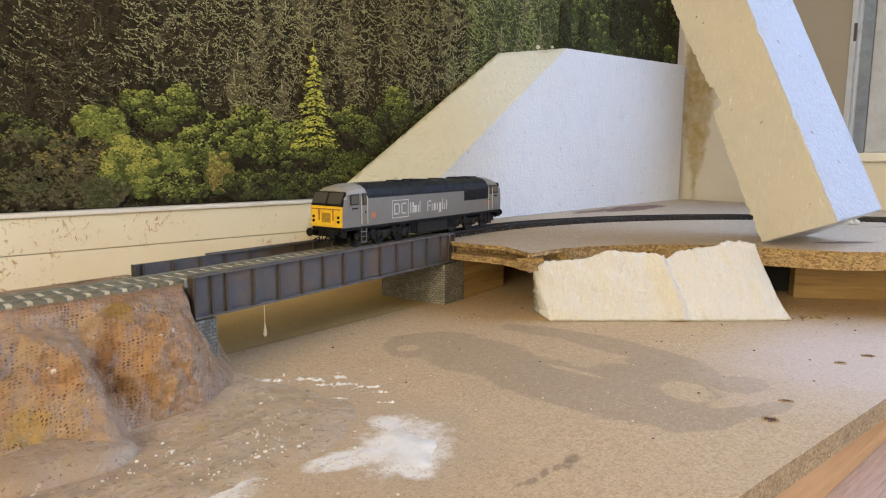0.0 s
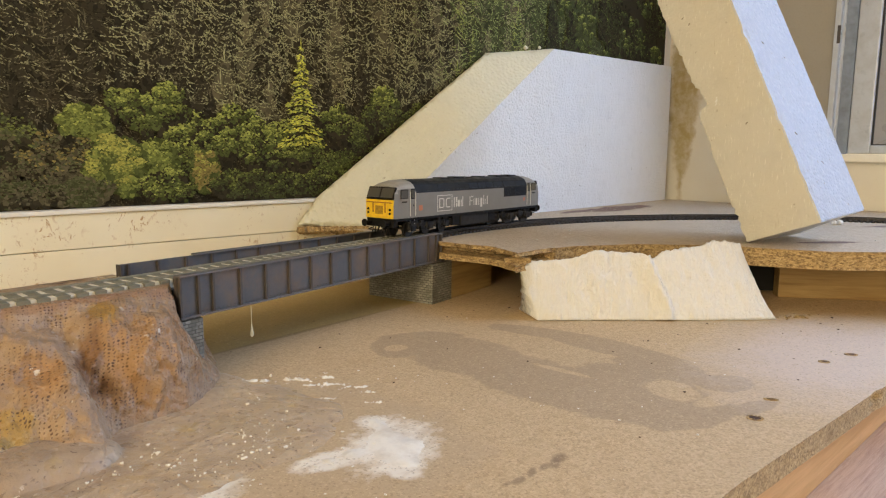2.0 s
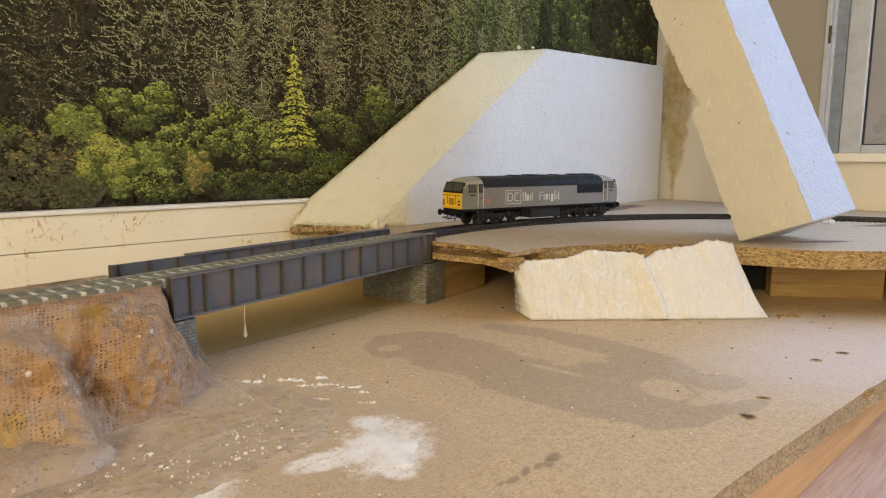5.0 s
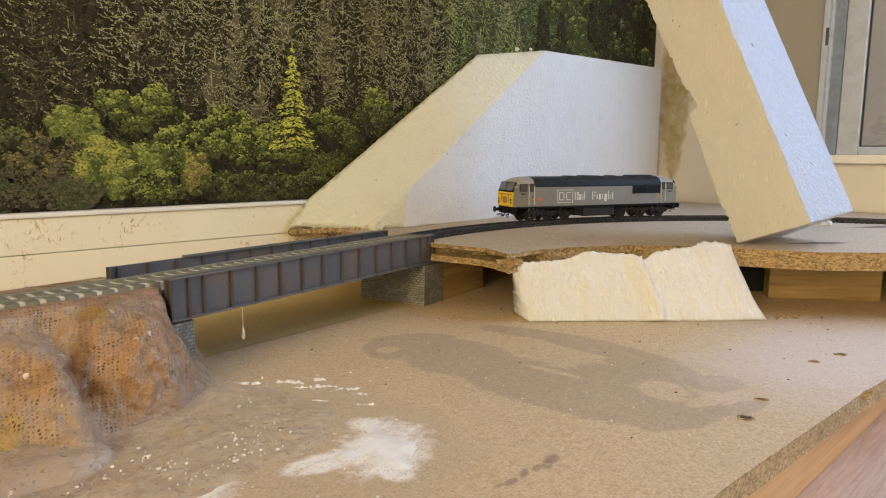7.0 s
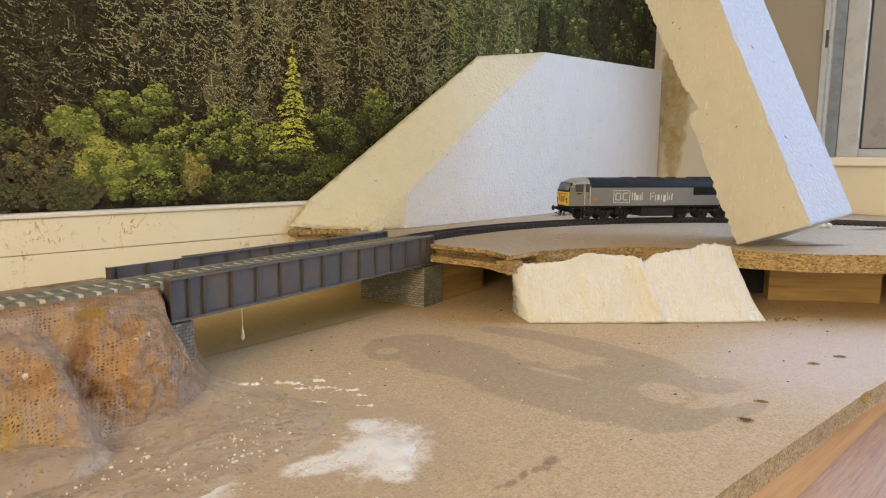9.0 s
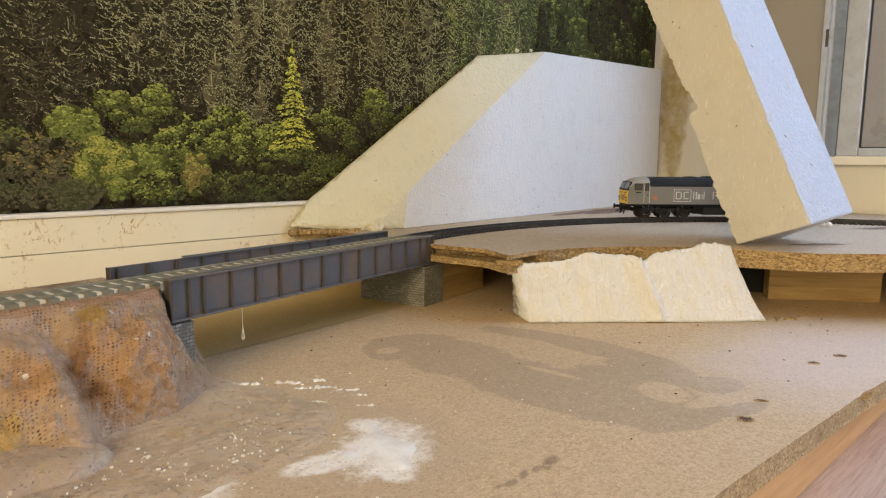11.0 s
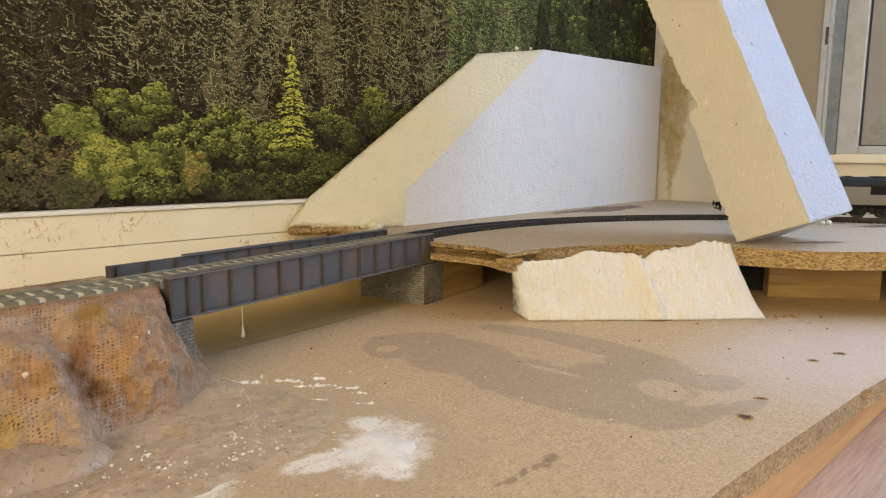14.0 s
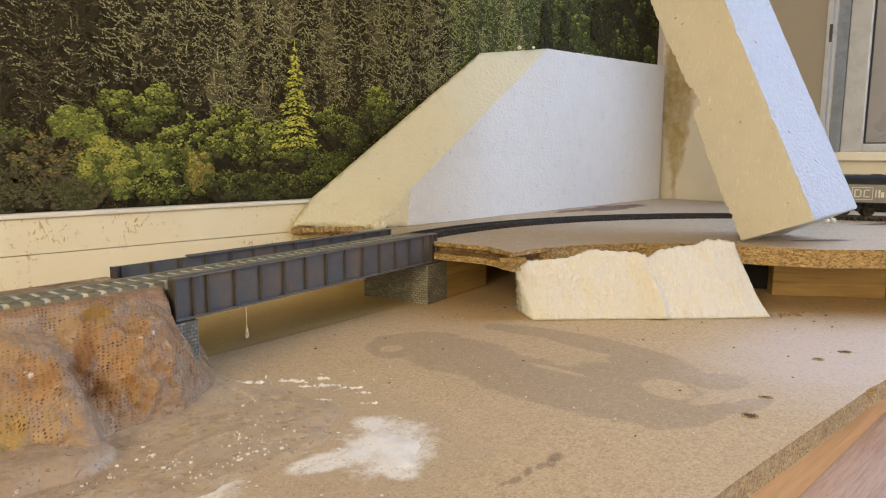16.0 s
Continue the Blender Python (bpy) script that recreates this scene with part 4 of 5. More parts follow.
        c = n.mix(n.ramp(n.noise(75.0, 5, 0.7), (0.48, 0.0), (0.70, 0.55)), c, (0.33, 0.225, 0.135))
        ochre = n.ramp(n.noise(42.0, 4, 0.6, n.mapped((1, 1, 1), (0.4, 1.1, 2))), (0.60, 0.0), (0.70, 0.6))
        c = n.mix(ochre, c, (0.47, 0.33, 0.12))
        hole = n.math("MULTIPLY", crack, some)
    band = n.ramp(n.noise(30.0, 3, 0.6, n.mapped((1, 1, 1), (3, 0, 1))), (0.52, 0.0), (0.60, 1.0))
    white = n.math("MULTIPLY", n.math("GREATER_THAN", n.noise(210.0, 4, 0.65, n.mapped((1, 1, 1), (1, 0, 1))), 0.635), band)
    c = n.mix(n.math("MULTIPLY", white, 0.85), c, (0.80, 0.70, 0.56))
    n.color(c)
    n.rough(n.ramp(n.noise(48.0, 4), (0.35, 0.14), (0.65, 0.50)))
    h = n.math("ADD", fine, n.math("MULTIPLY", n.noise(60.0, 5, 0.65), 1.2))
    h = n.math("ADD", h, n.math("MULTIPLY", white, 0.5))
    n.bump(n.math("SUBTRACT", h, n.math("MULTIPLY", hole, 0.8)), 0.0026 if weave else 0.0017, 0.9 if weave else 0.75)
    return m


M_PLASTER = plaster_material("plaster_cloth", True)
M_APRON = plaster_material("run_plaster", False)
M_WHITE_PLASTER = worn_paint("white_plaster", (0.84, 0.79, 0.69), (0.58, 0.48, 0.34), 0.7, 0.7, 55.0, 0.0006)

# the hillside: where its face stands at five heights, from the track down to the board
HILL_Z = (0.0590, 0.045, 0.030, 0.015, 0.0)
HILL_FACE = (
    (-0.32, 0.370, 0.365, 0.350, 0.330, 0.300), (0.0, 0.383, 0.372, 0.355, 0.335, 0.300), (0.040, 0.384, 0.372, 0.360, 0.344, 0.312), (0.058, 0.3845, 0.368, 0.354, 0.340, 0.312),
    (0.074, 0.385, 0.366, 0.346, 0.331, 0.308), (0.086, 0.385, 0.371, 0.3405, 0.323, 0.302), (0.0915, 0.385, 0.378, 0.349, 0.325, 0.304), (0.0955, 0.385, 0.374, 0.359, 0.343, 0.318),
    (0.101, 0.385, 0.369, 0.358, 0.351, 0.334), (0.108, 0.385, 0.364, 0.354, 0.349, 0.338), (0.122, 0.386, 0.362, 0.349, 0.344, 0.340), (0.142, 0.389, 0.370, 0.354, 0.349, 0.345), (0.154, 0.392, 0.384, 0.370, 0.360, 0.352),
    (0.162, 0.410, 0.404, 0.386, 0.371, 0.360), (0.170, 0.424, 0.420, 0.410, 0.388, 0.368), (0.180, 0.434, 0.432, 0.430, 0.412, 0.384), (0.192, 0.440, 0.440, 0.440, 0.436, 0.415))


def glide(values, ks, k):
    """A smooth curve through values at places ks."""
    i = max(0, min(len(ks) - 2, sum(1 for q in ks[1:-1] if q <= k)))
    p = values[max(i - 1, 0):i + 3] if i else [values[0]] + list(values[:3])
    p = list(p) + [values[-1]] * (4 - len(p))
    t = (k - ks[i]) / (ks[i + 1] - ks[i])
    m0 = (p[2] - p[0]) / 2 if i else p[2] - p[1]
    m1 = (p[3] - p[1]) / 2
    return p[1] * (2 * t ** 3 - 3 * t * t + 1) + m0 * (t ** 3 - 2 * t * t + t) + p[2] * (3 * t * t - 2 * t ** 3) + m1 * (t ** 3 - t * t)


def hill_face(x, v):
    """The face's y and z, v from 0 at the track to 1 on the board."""
    xs = [r[0] for r in HILL_FACE]
    ys = [glide([r[k + 1] for r in HILL_FACE], xs, x) for k in range(5)]
    marks = (0.0, 0.25, 0.5, 0.75, 1.0)
    return glide(ys, marks, v), glide(HILL_Z, marks, v)


def plaster_hill():
    bm = bmesh.new()
    uvl = bm.loops.layers.uv.new("UVMap")
    xs = [-0.32 + 0.02 * i for i in range(17)] + [0.02 + 0.00075 * i for i in range(230)]
    NV = 76
    g = []
    for x in xs:
        col, run, last = [], 0.0, None
        for j in range(-2, NV + 1):
            v = max(0.0, j / NV)
            y, z = hill_face(x, v)
            soft = min(1.0, v * 9) * min(1.0, 0.15 + (1 - v) * 5)
            q = Vector((x * 1.0, y, z))
            d = 0.0042 * noise.noise(q * 60) + 0.0022 * noise.noise(q * 150 + Vector((3, 0, 0))) + 0.0009 * noise.noise(q * 420)
            fold = 0.0022 * abs(noise.noise(Vector((x * 210 - z * 120, z * 40, 4.0))))
            y -= (d + fold) * soft
            z += d * 0.5 * soft
            if j < 0:
                y, z = y + 0.004 * -j, z + 0.0004
            p = Vector((x, y, z))
            if last is not None:
                run += (p - last).length
            last = p
            col.append((bm.verts.new(p), run))
        g.append(col)
    for i in range(len(xs) - 1):
        for j in range(len(g[0]) - 1):
            f = bm.faces.new((g[i][j][0], g[i + 1][j][0], g[i + 1][j + 1][0], g[i][j + 1][0]))
            for lp, (di, dj) in zip(f.loops, ((0, 0), (1, 0), (1, 1), (0, 1))):
                lp[uvl].uv = (xs[i + di] / 0.0021 + g[i + di][j + dj][1] / 0.012, g[i + di][j + dj][1] / 0.0019)
    root = thing("plaster_hill", "brown plaster cloth hillside with gullies and pale flecks", "model hill")
    part("cloth", bm, M_PLASTER, root, "", True)
    part("core", prism([(-0.32, 0.388), (-0.10, 0.396), (0.075, 0.4015), (0.1550, 0.4110), (0.1480, 0.4700), (0.06, 0.456), (-0.10, 0.44), (-0.32, 0.42)], -0.0005, 0.0562), M_PLASTER, root)
    part("apron", apron_mesh(), M_APRON, root, "run plaster spread over the board, cracked and gritty", True)


def apron_mesh():
    """Plaster run out over the board from the foot of the hill."""
    bm = bmesh.new()
    cell, x0, y0, nx, ny = 0.0011, -0.05, 0.215, 245, 180
    pools = ((0.03, 0.30, 0.075, 0.055), (0.115, 0.312, 0.052, 0.052), (0.158, 0.325, 0.044, 0.046), (0.172, 0.372, 0.017, 0.030), (0.150, 0.285, 0.040, 0.030), (0.178, 0.300, 0.030, 0.026), (0.10, 0.275, 0.050, 0.024))

    def height(x, y):
        f = max(1 - math.hypot((x - a) / rx, (y - b) / ry) for a, b, rx, ry in pools)
        q = Vector((x, y, 0.5))
        f += 0.10 * noise.noise(q * 55) + 0.06 * noise.noise(q * 160)
        z = min(0.0012, 0.006 * f) + 0.0003 * noise.noise(q * 90) * (f > 0)
        # the thick lobe at the foot, with its rolled front edge
        e = math.hypot((x - 0.064) / 0.034, (y - 0.322) / 0.024) + 0.16 * noise.noise(q * 40)
        z += 0.0085 * max(0.0, 1 - e ** 3) ** 0.6 if e < 1 else 0.0
        # a low ripple along the old tide line
        e = abs((y - 0.300) - (x - 0.135) * 0.35 + 0.010 * noise.noise(q * 30)) / 0.006
        z += 0.0006 * max(0.0, 1 - e) * (0.10 < x < 0.185)
        if f < 0:
            z = min(z, 0.02 * f)
        return max(-0.0012, z)

    zs = {(i, j): height(x0 + i * cell, y0 + j * cell) for i in range(nx + 1) for j in range(ny + 1)}
    vs = {}

    def vert(k):
        if k not in vs:
            vs[k] = bm.verts.new((x0 + k[0] * cell, y0 + k[1] * cell, zs[k]))
        return vs[k]

    for i in range(nx):
        for j in range(ny):
            ks = ((i, j), (i + 1, j), (i + 1, j + 1), (i, j + 1))
            if max(zs[k] for k in ks) > 0:
                bm.faces.new([vert(k) for k in ks])
    return bm


plaster_hill()


def plaster_flakes():
    """Small broken flakes of white plaster lying on the apron."""
    rng = random.Random(12)
    bm = bmesh.new()
    for x, y, rx, ry, n in ((0.108, 0.300, 0.006, 0.004, 26), (0.118, 0.285, 0.012, 0.004, 22), (0.150, 0.288, 0.010, 0.004, 34), (0.145, 0.270, 0.010, 0.003, 30), (0.118, 0.268, 0.010, 0.003, 30), (0.165, 0.300, 0.008, 0.006, 22), (0.085, 0.292, 0.010, 0.002, 22), (0.175, 0.330, 0.010, 0.012, 14)):
        for k in range(n // 2):
            a, r = rng.uniform(0, 6.28), rng.uniform(0.0002, 0.00055) * rng.choice((1, 1, 1, 2.2))
            px, py = x + rng.gauss(0, rx), y + rng.gauss(0, ry)
            ring = [(px + r * rng.uniform(0.6, 1.2) * math.cos(a + t), py + r * rng.uniform(0.5, 1.0) * math.sin(a + t)) for t in (0, 1.2, 2.5, 3.7, 5.0)]
            top = [bm.verts.new((u, v, 0.0017 + rng.uniform(0, 0.0002))) for u, v in ring]
            low = [bm.verts.new((u, v, 0.0002)) for u, v in ring]
            bm.faces.new(top)
            for t in range(5):
                bm.faces.new((low[t], low[(t + 1) % 5], top[(t + 1) % 5], top[t]))
    tagged(part("plaster_flakes", bm, M_WHITE_PLASTER), "small white flakes of broken plaster on the apron", "plaster flakes", "", "stuff")


plaster_flakes()


def plaster_patch(spots, cut, seed, cell=0.0009, freq=70.0, rough=1.0):
    """A thin lump of spilt white plaster: cells of a fine grid where the blobs add up."""
    x0, x1 = min(s[0] - s[2] * 1.6 for s in spots), max(s[0] + s[2] * 1.6 for s in spots)
    y0, y1 = min(s[1] - s[2] * 1.6 for s in spots), max(s[1] + s[2] * 1.6 for s in spots)
    nx, ny = int((x1 - x0) / cell), int((y1 - y0) / cell)
    bm = bmesh.new()
    vs = {}

    def field(x, y):
        f = sum(math.exp(-((x - sx) ** 2 + (y - sy) ** 2) / (0.55 * r * r)) for sx, sy, r in spots)
        q = Vector((x * freq, y * freq, seed))
        return f + rough * (0.30 * noise.noise(q) + 0.22 * noise.noise(q * 3) + 0.2 * noise.noise(q * 8)) - cut

    val = {(i, j): field(x0 + i * cell, y0 + j * cell) for i in range(nx + 1) for j in range(ny + 1)}

    def vert(i, j):
        if (i, j) not in vs:
            f = val[(i, j)]
            w = noise.noise(Vector((i * cell * 240, j * cell * 240, seed)))
            vs[(i, j)] = bm.verts.new((x0 + i * cell, y0 + j * cell, max(-0.0003, min(0.0016, 0.0014 * f) + 0.0002 * w * (f > 0.1))))
        return vs[(i, j)]

    for i in range(nx):
        for j in range(ny):
            if max(val[(i + a, j + b)] for a in (0, 1) for b in (0, 1)) > 0:
                bm.faces.new((vert(i, j), vert(i + 1, j), vert(i + 1, j + 1), vert(i, j + 1)))
    return tagged(part("plaster_patch", bm, M_WHITE_PLASTER, None, "", True), "thin white patch of spilt dried plaster on chipboard", "plaster patch", "plaster patches")


plaster_patch([(0.205, 0.262, 0.009), (0.199, 0.247, 0.012), (0.190, 0.236, 0.014), (0.188, 0.219, 0.012), (0.202, 0.230, 0.010), (0.175, 0.242, 0.008), (0.163, 0.244, 0.005)], 0.60, 2.0, 0.0009, 70.0, 0.75)
plaster_patch([(0.104, 0.262, 0.012), (0.088, 0.260, 0.012)], 0.75, 5.0)
for q in ((0.191, 0.364, 0.0055), (0.198, 0.357, 0.003), (0.212, 0.348, 0.0055), (0.226, 0.341, 0.004), (0.2235, 0.326, 0.005), (0.231, 0.313, 0.0045), (0.213, 0.334, 0.004), (0.230, 0.302, 0.003), (0.207, 0.309, 0.003), (0.222, 0.287, 0.003)):
    plaster_patch([(q[0] + q[2] * k, q[1] - q[2] * k, q[2] * 0.75) for k in (-0.8, 0.0, 0.8)], 0.70, q[0] * 900, 0.0005, 230.0, 2.7)

# ---- bridge ----
ZT, ZG = ZR + 0.0027, ZR - 0.0236          # girder's top and foot


def girder_parts(root, m, length, stiffs, front, flange_from=0.0):
    """One plate girder along local x; front = -1 or 1: the side that carries the stiffeners."""
    g = part("girder", box(0, length, -0.0009, 0.0009, ZG + 0.0012, ZT - 0.0012, m), M_GIRDER, root)
    part("top_flange", box(flange_from, length, -0.0032, 0.0032, ZT - 0.0012, ZT, m, 0.0003), M_FLANGE, g)
    part("bottom_flange", box(0, length, -0.0030, 0.0030, ZG, ZG + 0.0012, m, 0.0003), M_FLANGE, g)
    y0, y1 = (-0.0026, -0.0009) if front < 0 else (0.0009, 0.0026)
    bm = box(-0.0007, 0.0007, y0, y1, ZG + 0.0013, ZT - 0.0013)
    me = bpy.data.meshes.new("stiffener")
    bm.to_mesh(me)
    bm.free()
    me.materials.append(M_RUST)
    for s in stiffs:
        o = new("stiffener", me)
        o.parent = g
        o.matrix_basis = m @ Matrix.Translation((s, 0, 0))
    for s in (0.0006, length - 0.0006):
        part("end_plate", box(s - 0.0006, s + 0.0006, -0.0030, 0.0030, ZG + 0.0013, ZT - 0.0013, m), M_RUST, g)
    # rivet line along the foot
    bm = bmesh.new()
    k = int(length / 0.003)
    for i in range(k):
        add_box(bm, i * 0.003 + 0.0010, i * 0.003 + 0.0016, y0 * 0.55 if front < 0 else 0.0009, -0.0009 if front < 0 else y1 * 0.55, ZG + 0.0024, ZG + 0.0029, m)
    tagged(part("rivets", bm, M_RUST, g), "", "", "", "stuff")


M_FLANGE = worn_paint("flange_paint", (0.10, 0.098, 0.098), (0.18, 0.12, 0.075), 0.6, 0.5, 60.0)
bridge = thing("girder_bridge", "weathered dark grey model plate girder bridge", "bridge")
SP = 0.02108
girder_parts(bridge, bridge_pose(-0.0240, 0.0026, 0), 0.2762, [0.0135] + [0.0240 + SP * n for n in range(12)] + [0.2680], -1)
fa = Vector((BX, BY)) + BD * -0.0174 + BN * 0.0733
fb = Vector((BX, BY)) + BD * 0.2556 + BN * 0.0585
fm = Matrix.Translation((fa.x, fa.y, 0)) @ Matrix.Rotation(math.atan2((fb - fa).y, (fb - fa).x), 4, "Z")
girder_parts(bridge, fm, (fb - fa).length, [SP * n + 0.006 for n in range(13)], -1, 0.055)
part("deck", box(-0.0238, 0.252, 0.0058, 0.0555, ZR - 0.0095, ZR - 0.0062, bridge_pose(0, 0, 0)), M_GIRDER, bridge, "grey deck plate")
for k in range(6):
    part("cross_beam", box(0.0 + k * 0.048, 0.0025 + k * 0.048, 0.0058, 0.0552, ZG + 0.004, ZR - 0.0097, bridge_pose(0, 0, 0)), M_RUST, bridge)
bm = bmesh.new()
add_rod(bm, (0.2082, 0.3965, ZG + 0.0001), (0.2084, 0.3968, 0.0245), 0.0002, 6)
add_rod(bm, (0.2084, 0.3968, 0.0265), (0.2085, 0.3969, 0.0190), 0.0003, 10, 0.0013)
add_rod(bm, (0.2085, 0.3969, 0.0190), (0.2085, 0.3969, 0.0176), 0.0013, 10, 0.0005)
tagged(part("glue_drip", bm, M_FOAM_CUT, None, "", True), "pale hanging string of glue below the girder", "glue drip")


def stone_material():
    m = mat("course_stone", rough=0.85)
    n = Nodes(m)
    b = n.t.nodes.new("ShaderNodeTexBrick")
    b.inputs["Scale"].default_value = 1.0
    b.inputs["Mortar Size"].default_value = 0.00026
    b.inputs["Brick Width"].default_value, b.inputs["Row Height"].default_value = 0.0046, 0.0022
    b.inputs["Color1"].default_value, b.inputs["Color2"].default_value = (0.33, 0.315, 0.255, 1), (0.19, 0.185, 0.15, 1)
    b.inputs["Mortar"].default_value = (0.075, 0.07, 0.055, 1)
    uv = n.t.nodes.new("ShaderNodeUVMap").outputs[0]
    n.link(uv, b.inputs["Vector"])
    c = n.mix(n.ramp(n.noise(55.0, 5), (0.42, 0.0), (0.62, 0.75)), b.outputs["Color"], (0.12, 0.11, 0.08))
    c = n.mix(n.ramp(n.noise(380.0, 3), (0.5, 0.0), (0.75, 0.35)), c, (0.42, 0.41, 0.36))
    n.color(c)
    n.bump(n.math("SUBTRACT", n.noise(500.0, 3), b.outputs["Fac"]), 0.0008, 0.8)
    return m


M_COURSE = stone_material()


def stone_block(name, label, s0, s1, l0, l1, z1):
    bm = box(s0, s1, l0, l1, 0.0002, z1, None, 0.0005)
    uvl = bm.loops.layers.uv.new("UVMap")
    bm.normal_update()
    for f in bm.faces:
        for lp in f.loops:
            c = lp.vert.co
            lp[uvl].uv = (c.y + c.x * 0.01, c.z) if abs(f.normal.x) > 0.7 else (c.x, c.z)
    root = thing(name, label, "abutment")
    root.matrix_basis = bridge_pose(0, 0, 0)
    ob = part("masonry", bm, M_COURSE, root)
    part("bearing", box(s0 + 0.002, s1 - 0.001, l0 + 0.001, l1 - 0.001, z1 + 0.0001, ZG - 0.0001, None, 0.0002), M_COURSE, root)
    return root


stone_block("stone_abutment", "grey embossed stone abutment under the bridge end", 0.237, 0.2695, 0.0002, 0.0745, ZG - 0.0012)
stone_block("stone_pier", "grey embossed stone pier half buried in plaster", -0.0230, -0.0080, 0.0010, 0.0660, ZG - 0.0012)
pack = thing("pine_riser", "pale pine riser block behind the abutment", "timber block")
part("block", box(0.2700, 0.348, 0.0012, 0.045, 0.0002, ZU - 0.0163, None, 0.001), M_BLOCK, pack).matrix_local = bridge_pose(0, 0, 0)


# ---- track ----
def rail_mesh(s0, s1, off, z0, z1, w):
    bm = bmesh.new()
    prev = None
    k = max(2, int((s1 - s0) / 0.006))
    prof = ((-w * 1.3, z0), (w * 1.3, z0), (w * 1.3, z0 + 0.0005), (w * 0.4, z0 + 0.0007), (w * 0.4, z1 - 0.0009), (w, z1 - 0.0007), (w, z1), (-w, z1), (-w, z1 - 0.0007), (-w * 0.4, z1 - 0.0009), (-w * 0.4, z0 + 0.0007), (-w * 1.3, z0 + 0.0005))
    for i in range(k + 1):
        p, h = line_at(s0 + (s1 - s0) * i / k)
        n = Vector((-math.sin(h), math.cos(h)))
        ring = [bm.verts.new((p.x + n.x * (off + a), p.y + n.y * (off + a), b)) for a, b in prof]
        if prev:
            for j in range(len(ring)):
                bm.faces.new((prev[j], prev[(j + 1) % len(ring)], ring[(j + 1) % len(ring)], ring[j]))
        prev = ring
    return bm


def lay_track(label, s0, s1, pitch, z0, slp, mats, half_w):
    root = thing("track", label, "track", "model track")
    bm = box(-half_w, half_w, -0.0160, 0.0160, 0, slp, None, 0.0002)
    for sy in (-0.00825, 0.00825):
        for dy in (-0.0022, 0.0022):
            add_box(bm, -half_w * 0.6, half_w * 0.6, sy + dy - 0.0007, sy + dy + 0.0007, slp, slp + 0.0008)
    me = bpy.data.meshes.new("sleeper")
    bm.to_mesh(me)
    bm.free()
    me.materials.append(mats[0])
    s = s0 + pitch / 2
    rng = random.Random(2)
    while s < s1:
        p, h = line_at(s)
        o = new("sleeper", me)
        o.parent = root
        o.matrix_basis = Matrix.Translation((p.x, p.y, z0)) @ Matrix.Rotation(h + rng.uniform(-0.02, 0.02), 4, "Z")
        s += pitch
    for off in (-0.00865, 0.00865):
        part("rail", rail_mesh(s0, s1, off, z0 + slp, ZR, 0.0006), mats[1], root)
    return root


M_OLIVE = worn_paint("olive_sleeper", (0.20, 0.18, 0.115), (0.11, 0.10, 0.07), 0.5, 0.6, 90.0)
M_OLIVE_RAIL = worn_paint("olive_rail", (0.24, 0.22, 0.15), (0.30, 0.27, 0.20), 0.5, 0.45, 90.0)
M_DARK_RAIL = worn_paint("dark_rail", (0.032, 0.027, 0.022), (0.075, 0.06, 0.045), 0.5, 0.4, 90.0)
M_BED = worn_paint("pale_bed", (0.84, 0.78, 0.60), (0.50, 0.40, 0.26), 0.5, 0.75, 70.0)
lay_track("model track with olive painted sleepers over a pale bed", -0.36, 0.262, 0.0092, ZR - 0.0032, 0.0022, (M_OLIVE, M_OLIVE_RAIL), 0.0031)
lay_track("curved model track with dark brown sleepers and rails", 0.2625, 1.30, 0.0064, ZU, 0.0022, (M_SLEEPER, M_DARK_RAIL), 0.0018)
bed = bmesh.new()
prev = None
for i in range(64):
    s = -0.36 + 0.61 * i / 63
    p, h = line_at(s)
    n = Vector((-math.sin(h), math.cos(h)))
    w = 0.0142 + (0.0012 * noise.noise(Vector((s * 60, 0, 0))) if s < -0.02 else -0.0008)
    ring = [bed.verts.new((p.x + n.x * a, p.y + n.y * a, b)) for a, b in ((-w - 0.001, ZR - 0.0061), (w + 0.001, ZR - 0.0061), (w, ZR - 0.0013), (-w, ZR - 0.0013))]
    if prev:
        for j in range(4):
            bed.faces.new((prev[j], prev[(j + 1) % 4], ring[(j + 1) % 4], ring[j]))
    prev = ring
tagged(part("track_bed", bed, M_BED), "pale plaster-washed strip under the track", "track bed")


# ---- locomotive ----
M_GREY = worn_paint("loco_grey", (0.205, 0.195, 0.170), (0.14, 0.125, 0.10), 0.25, 0.42, 60.0, 0.0001, 0.5, 800.0)
M_ROOFGREY = worn_paint("loco_cab_roof", (0.33, 0.31, 0.26), (0.22, 0.19, 0.15), 0.3, 0.5, 60.0, 0.0001)
M_ROOF = worn_paint("loco_roof", (0.016, 0.018, 0.020), (0.035, 0.032, 0.026), 0.5, 0.5, 60.0, 0.0001, 0.2)
M_PANEL = worn_paint("loco_roof_panel", (0.018, 0.024, 0.036), (0.03, 0.03, 0.03), 0.5, 0.4, 60.0, 0.0001, 0.2)
M_YELLOW = worn_paint("loco_yellow", (0.86, 0.55, 0.015), (0.34, 0.18, 0.03), 0.4, 0.45, 220.0, 0.0001)
M_UNDER = worn_paint("loco_underframe", (0.006, 0.0055, 0.005), (0.018, 0.015, 0.012), 0.6, 0.65, 150.0, 0.0002, 0.2)
M_TANK = worn_paint("loco_tank", (0.022, 0.021, 0.019), (0.04, 0.036, 0.03), 0.5, 0.6, 100.0, 0.0001, 0.2)
M_CABGLASS = mat("loco_glass", (0.085, 0.08, 0.07), 0.05, 0.0, 1.0)
M_LETTER = mat("white_lettering", (0.62, 0.59, 0.52), 0.5)
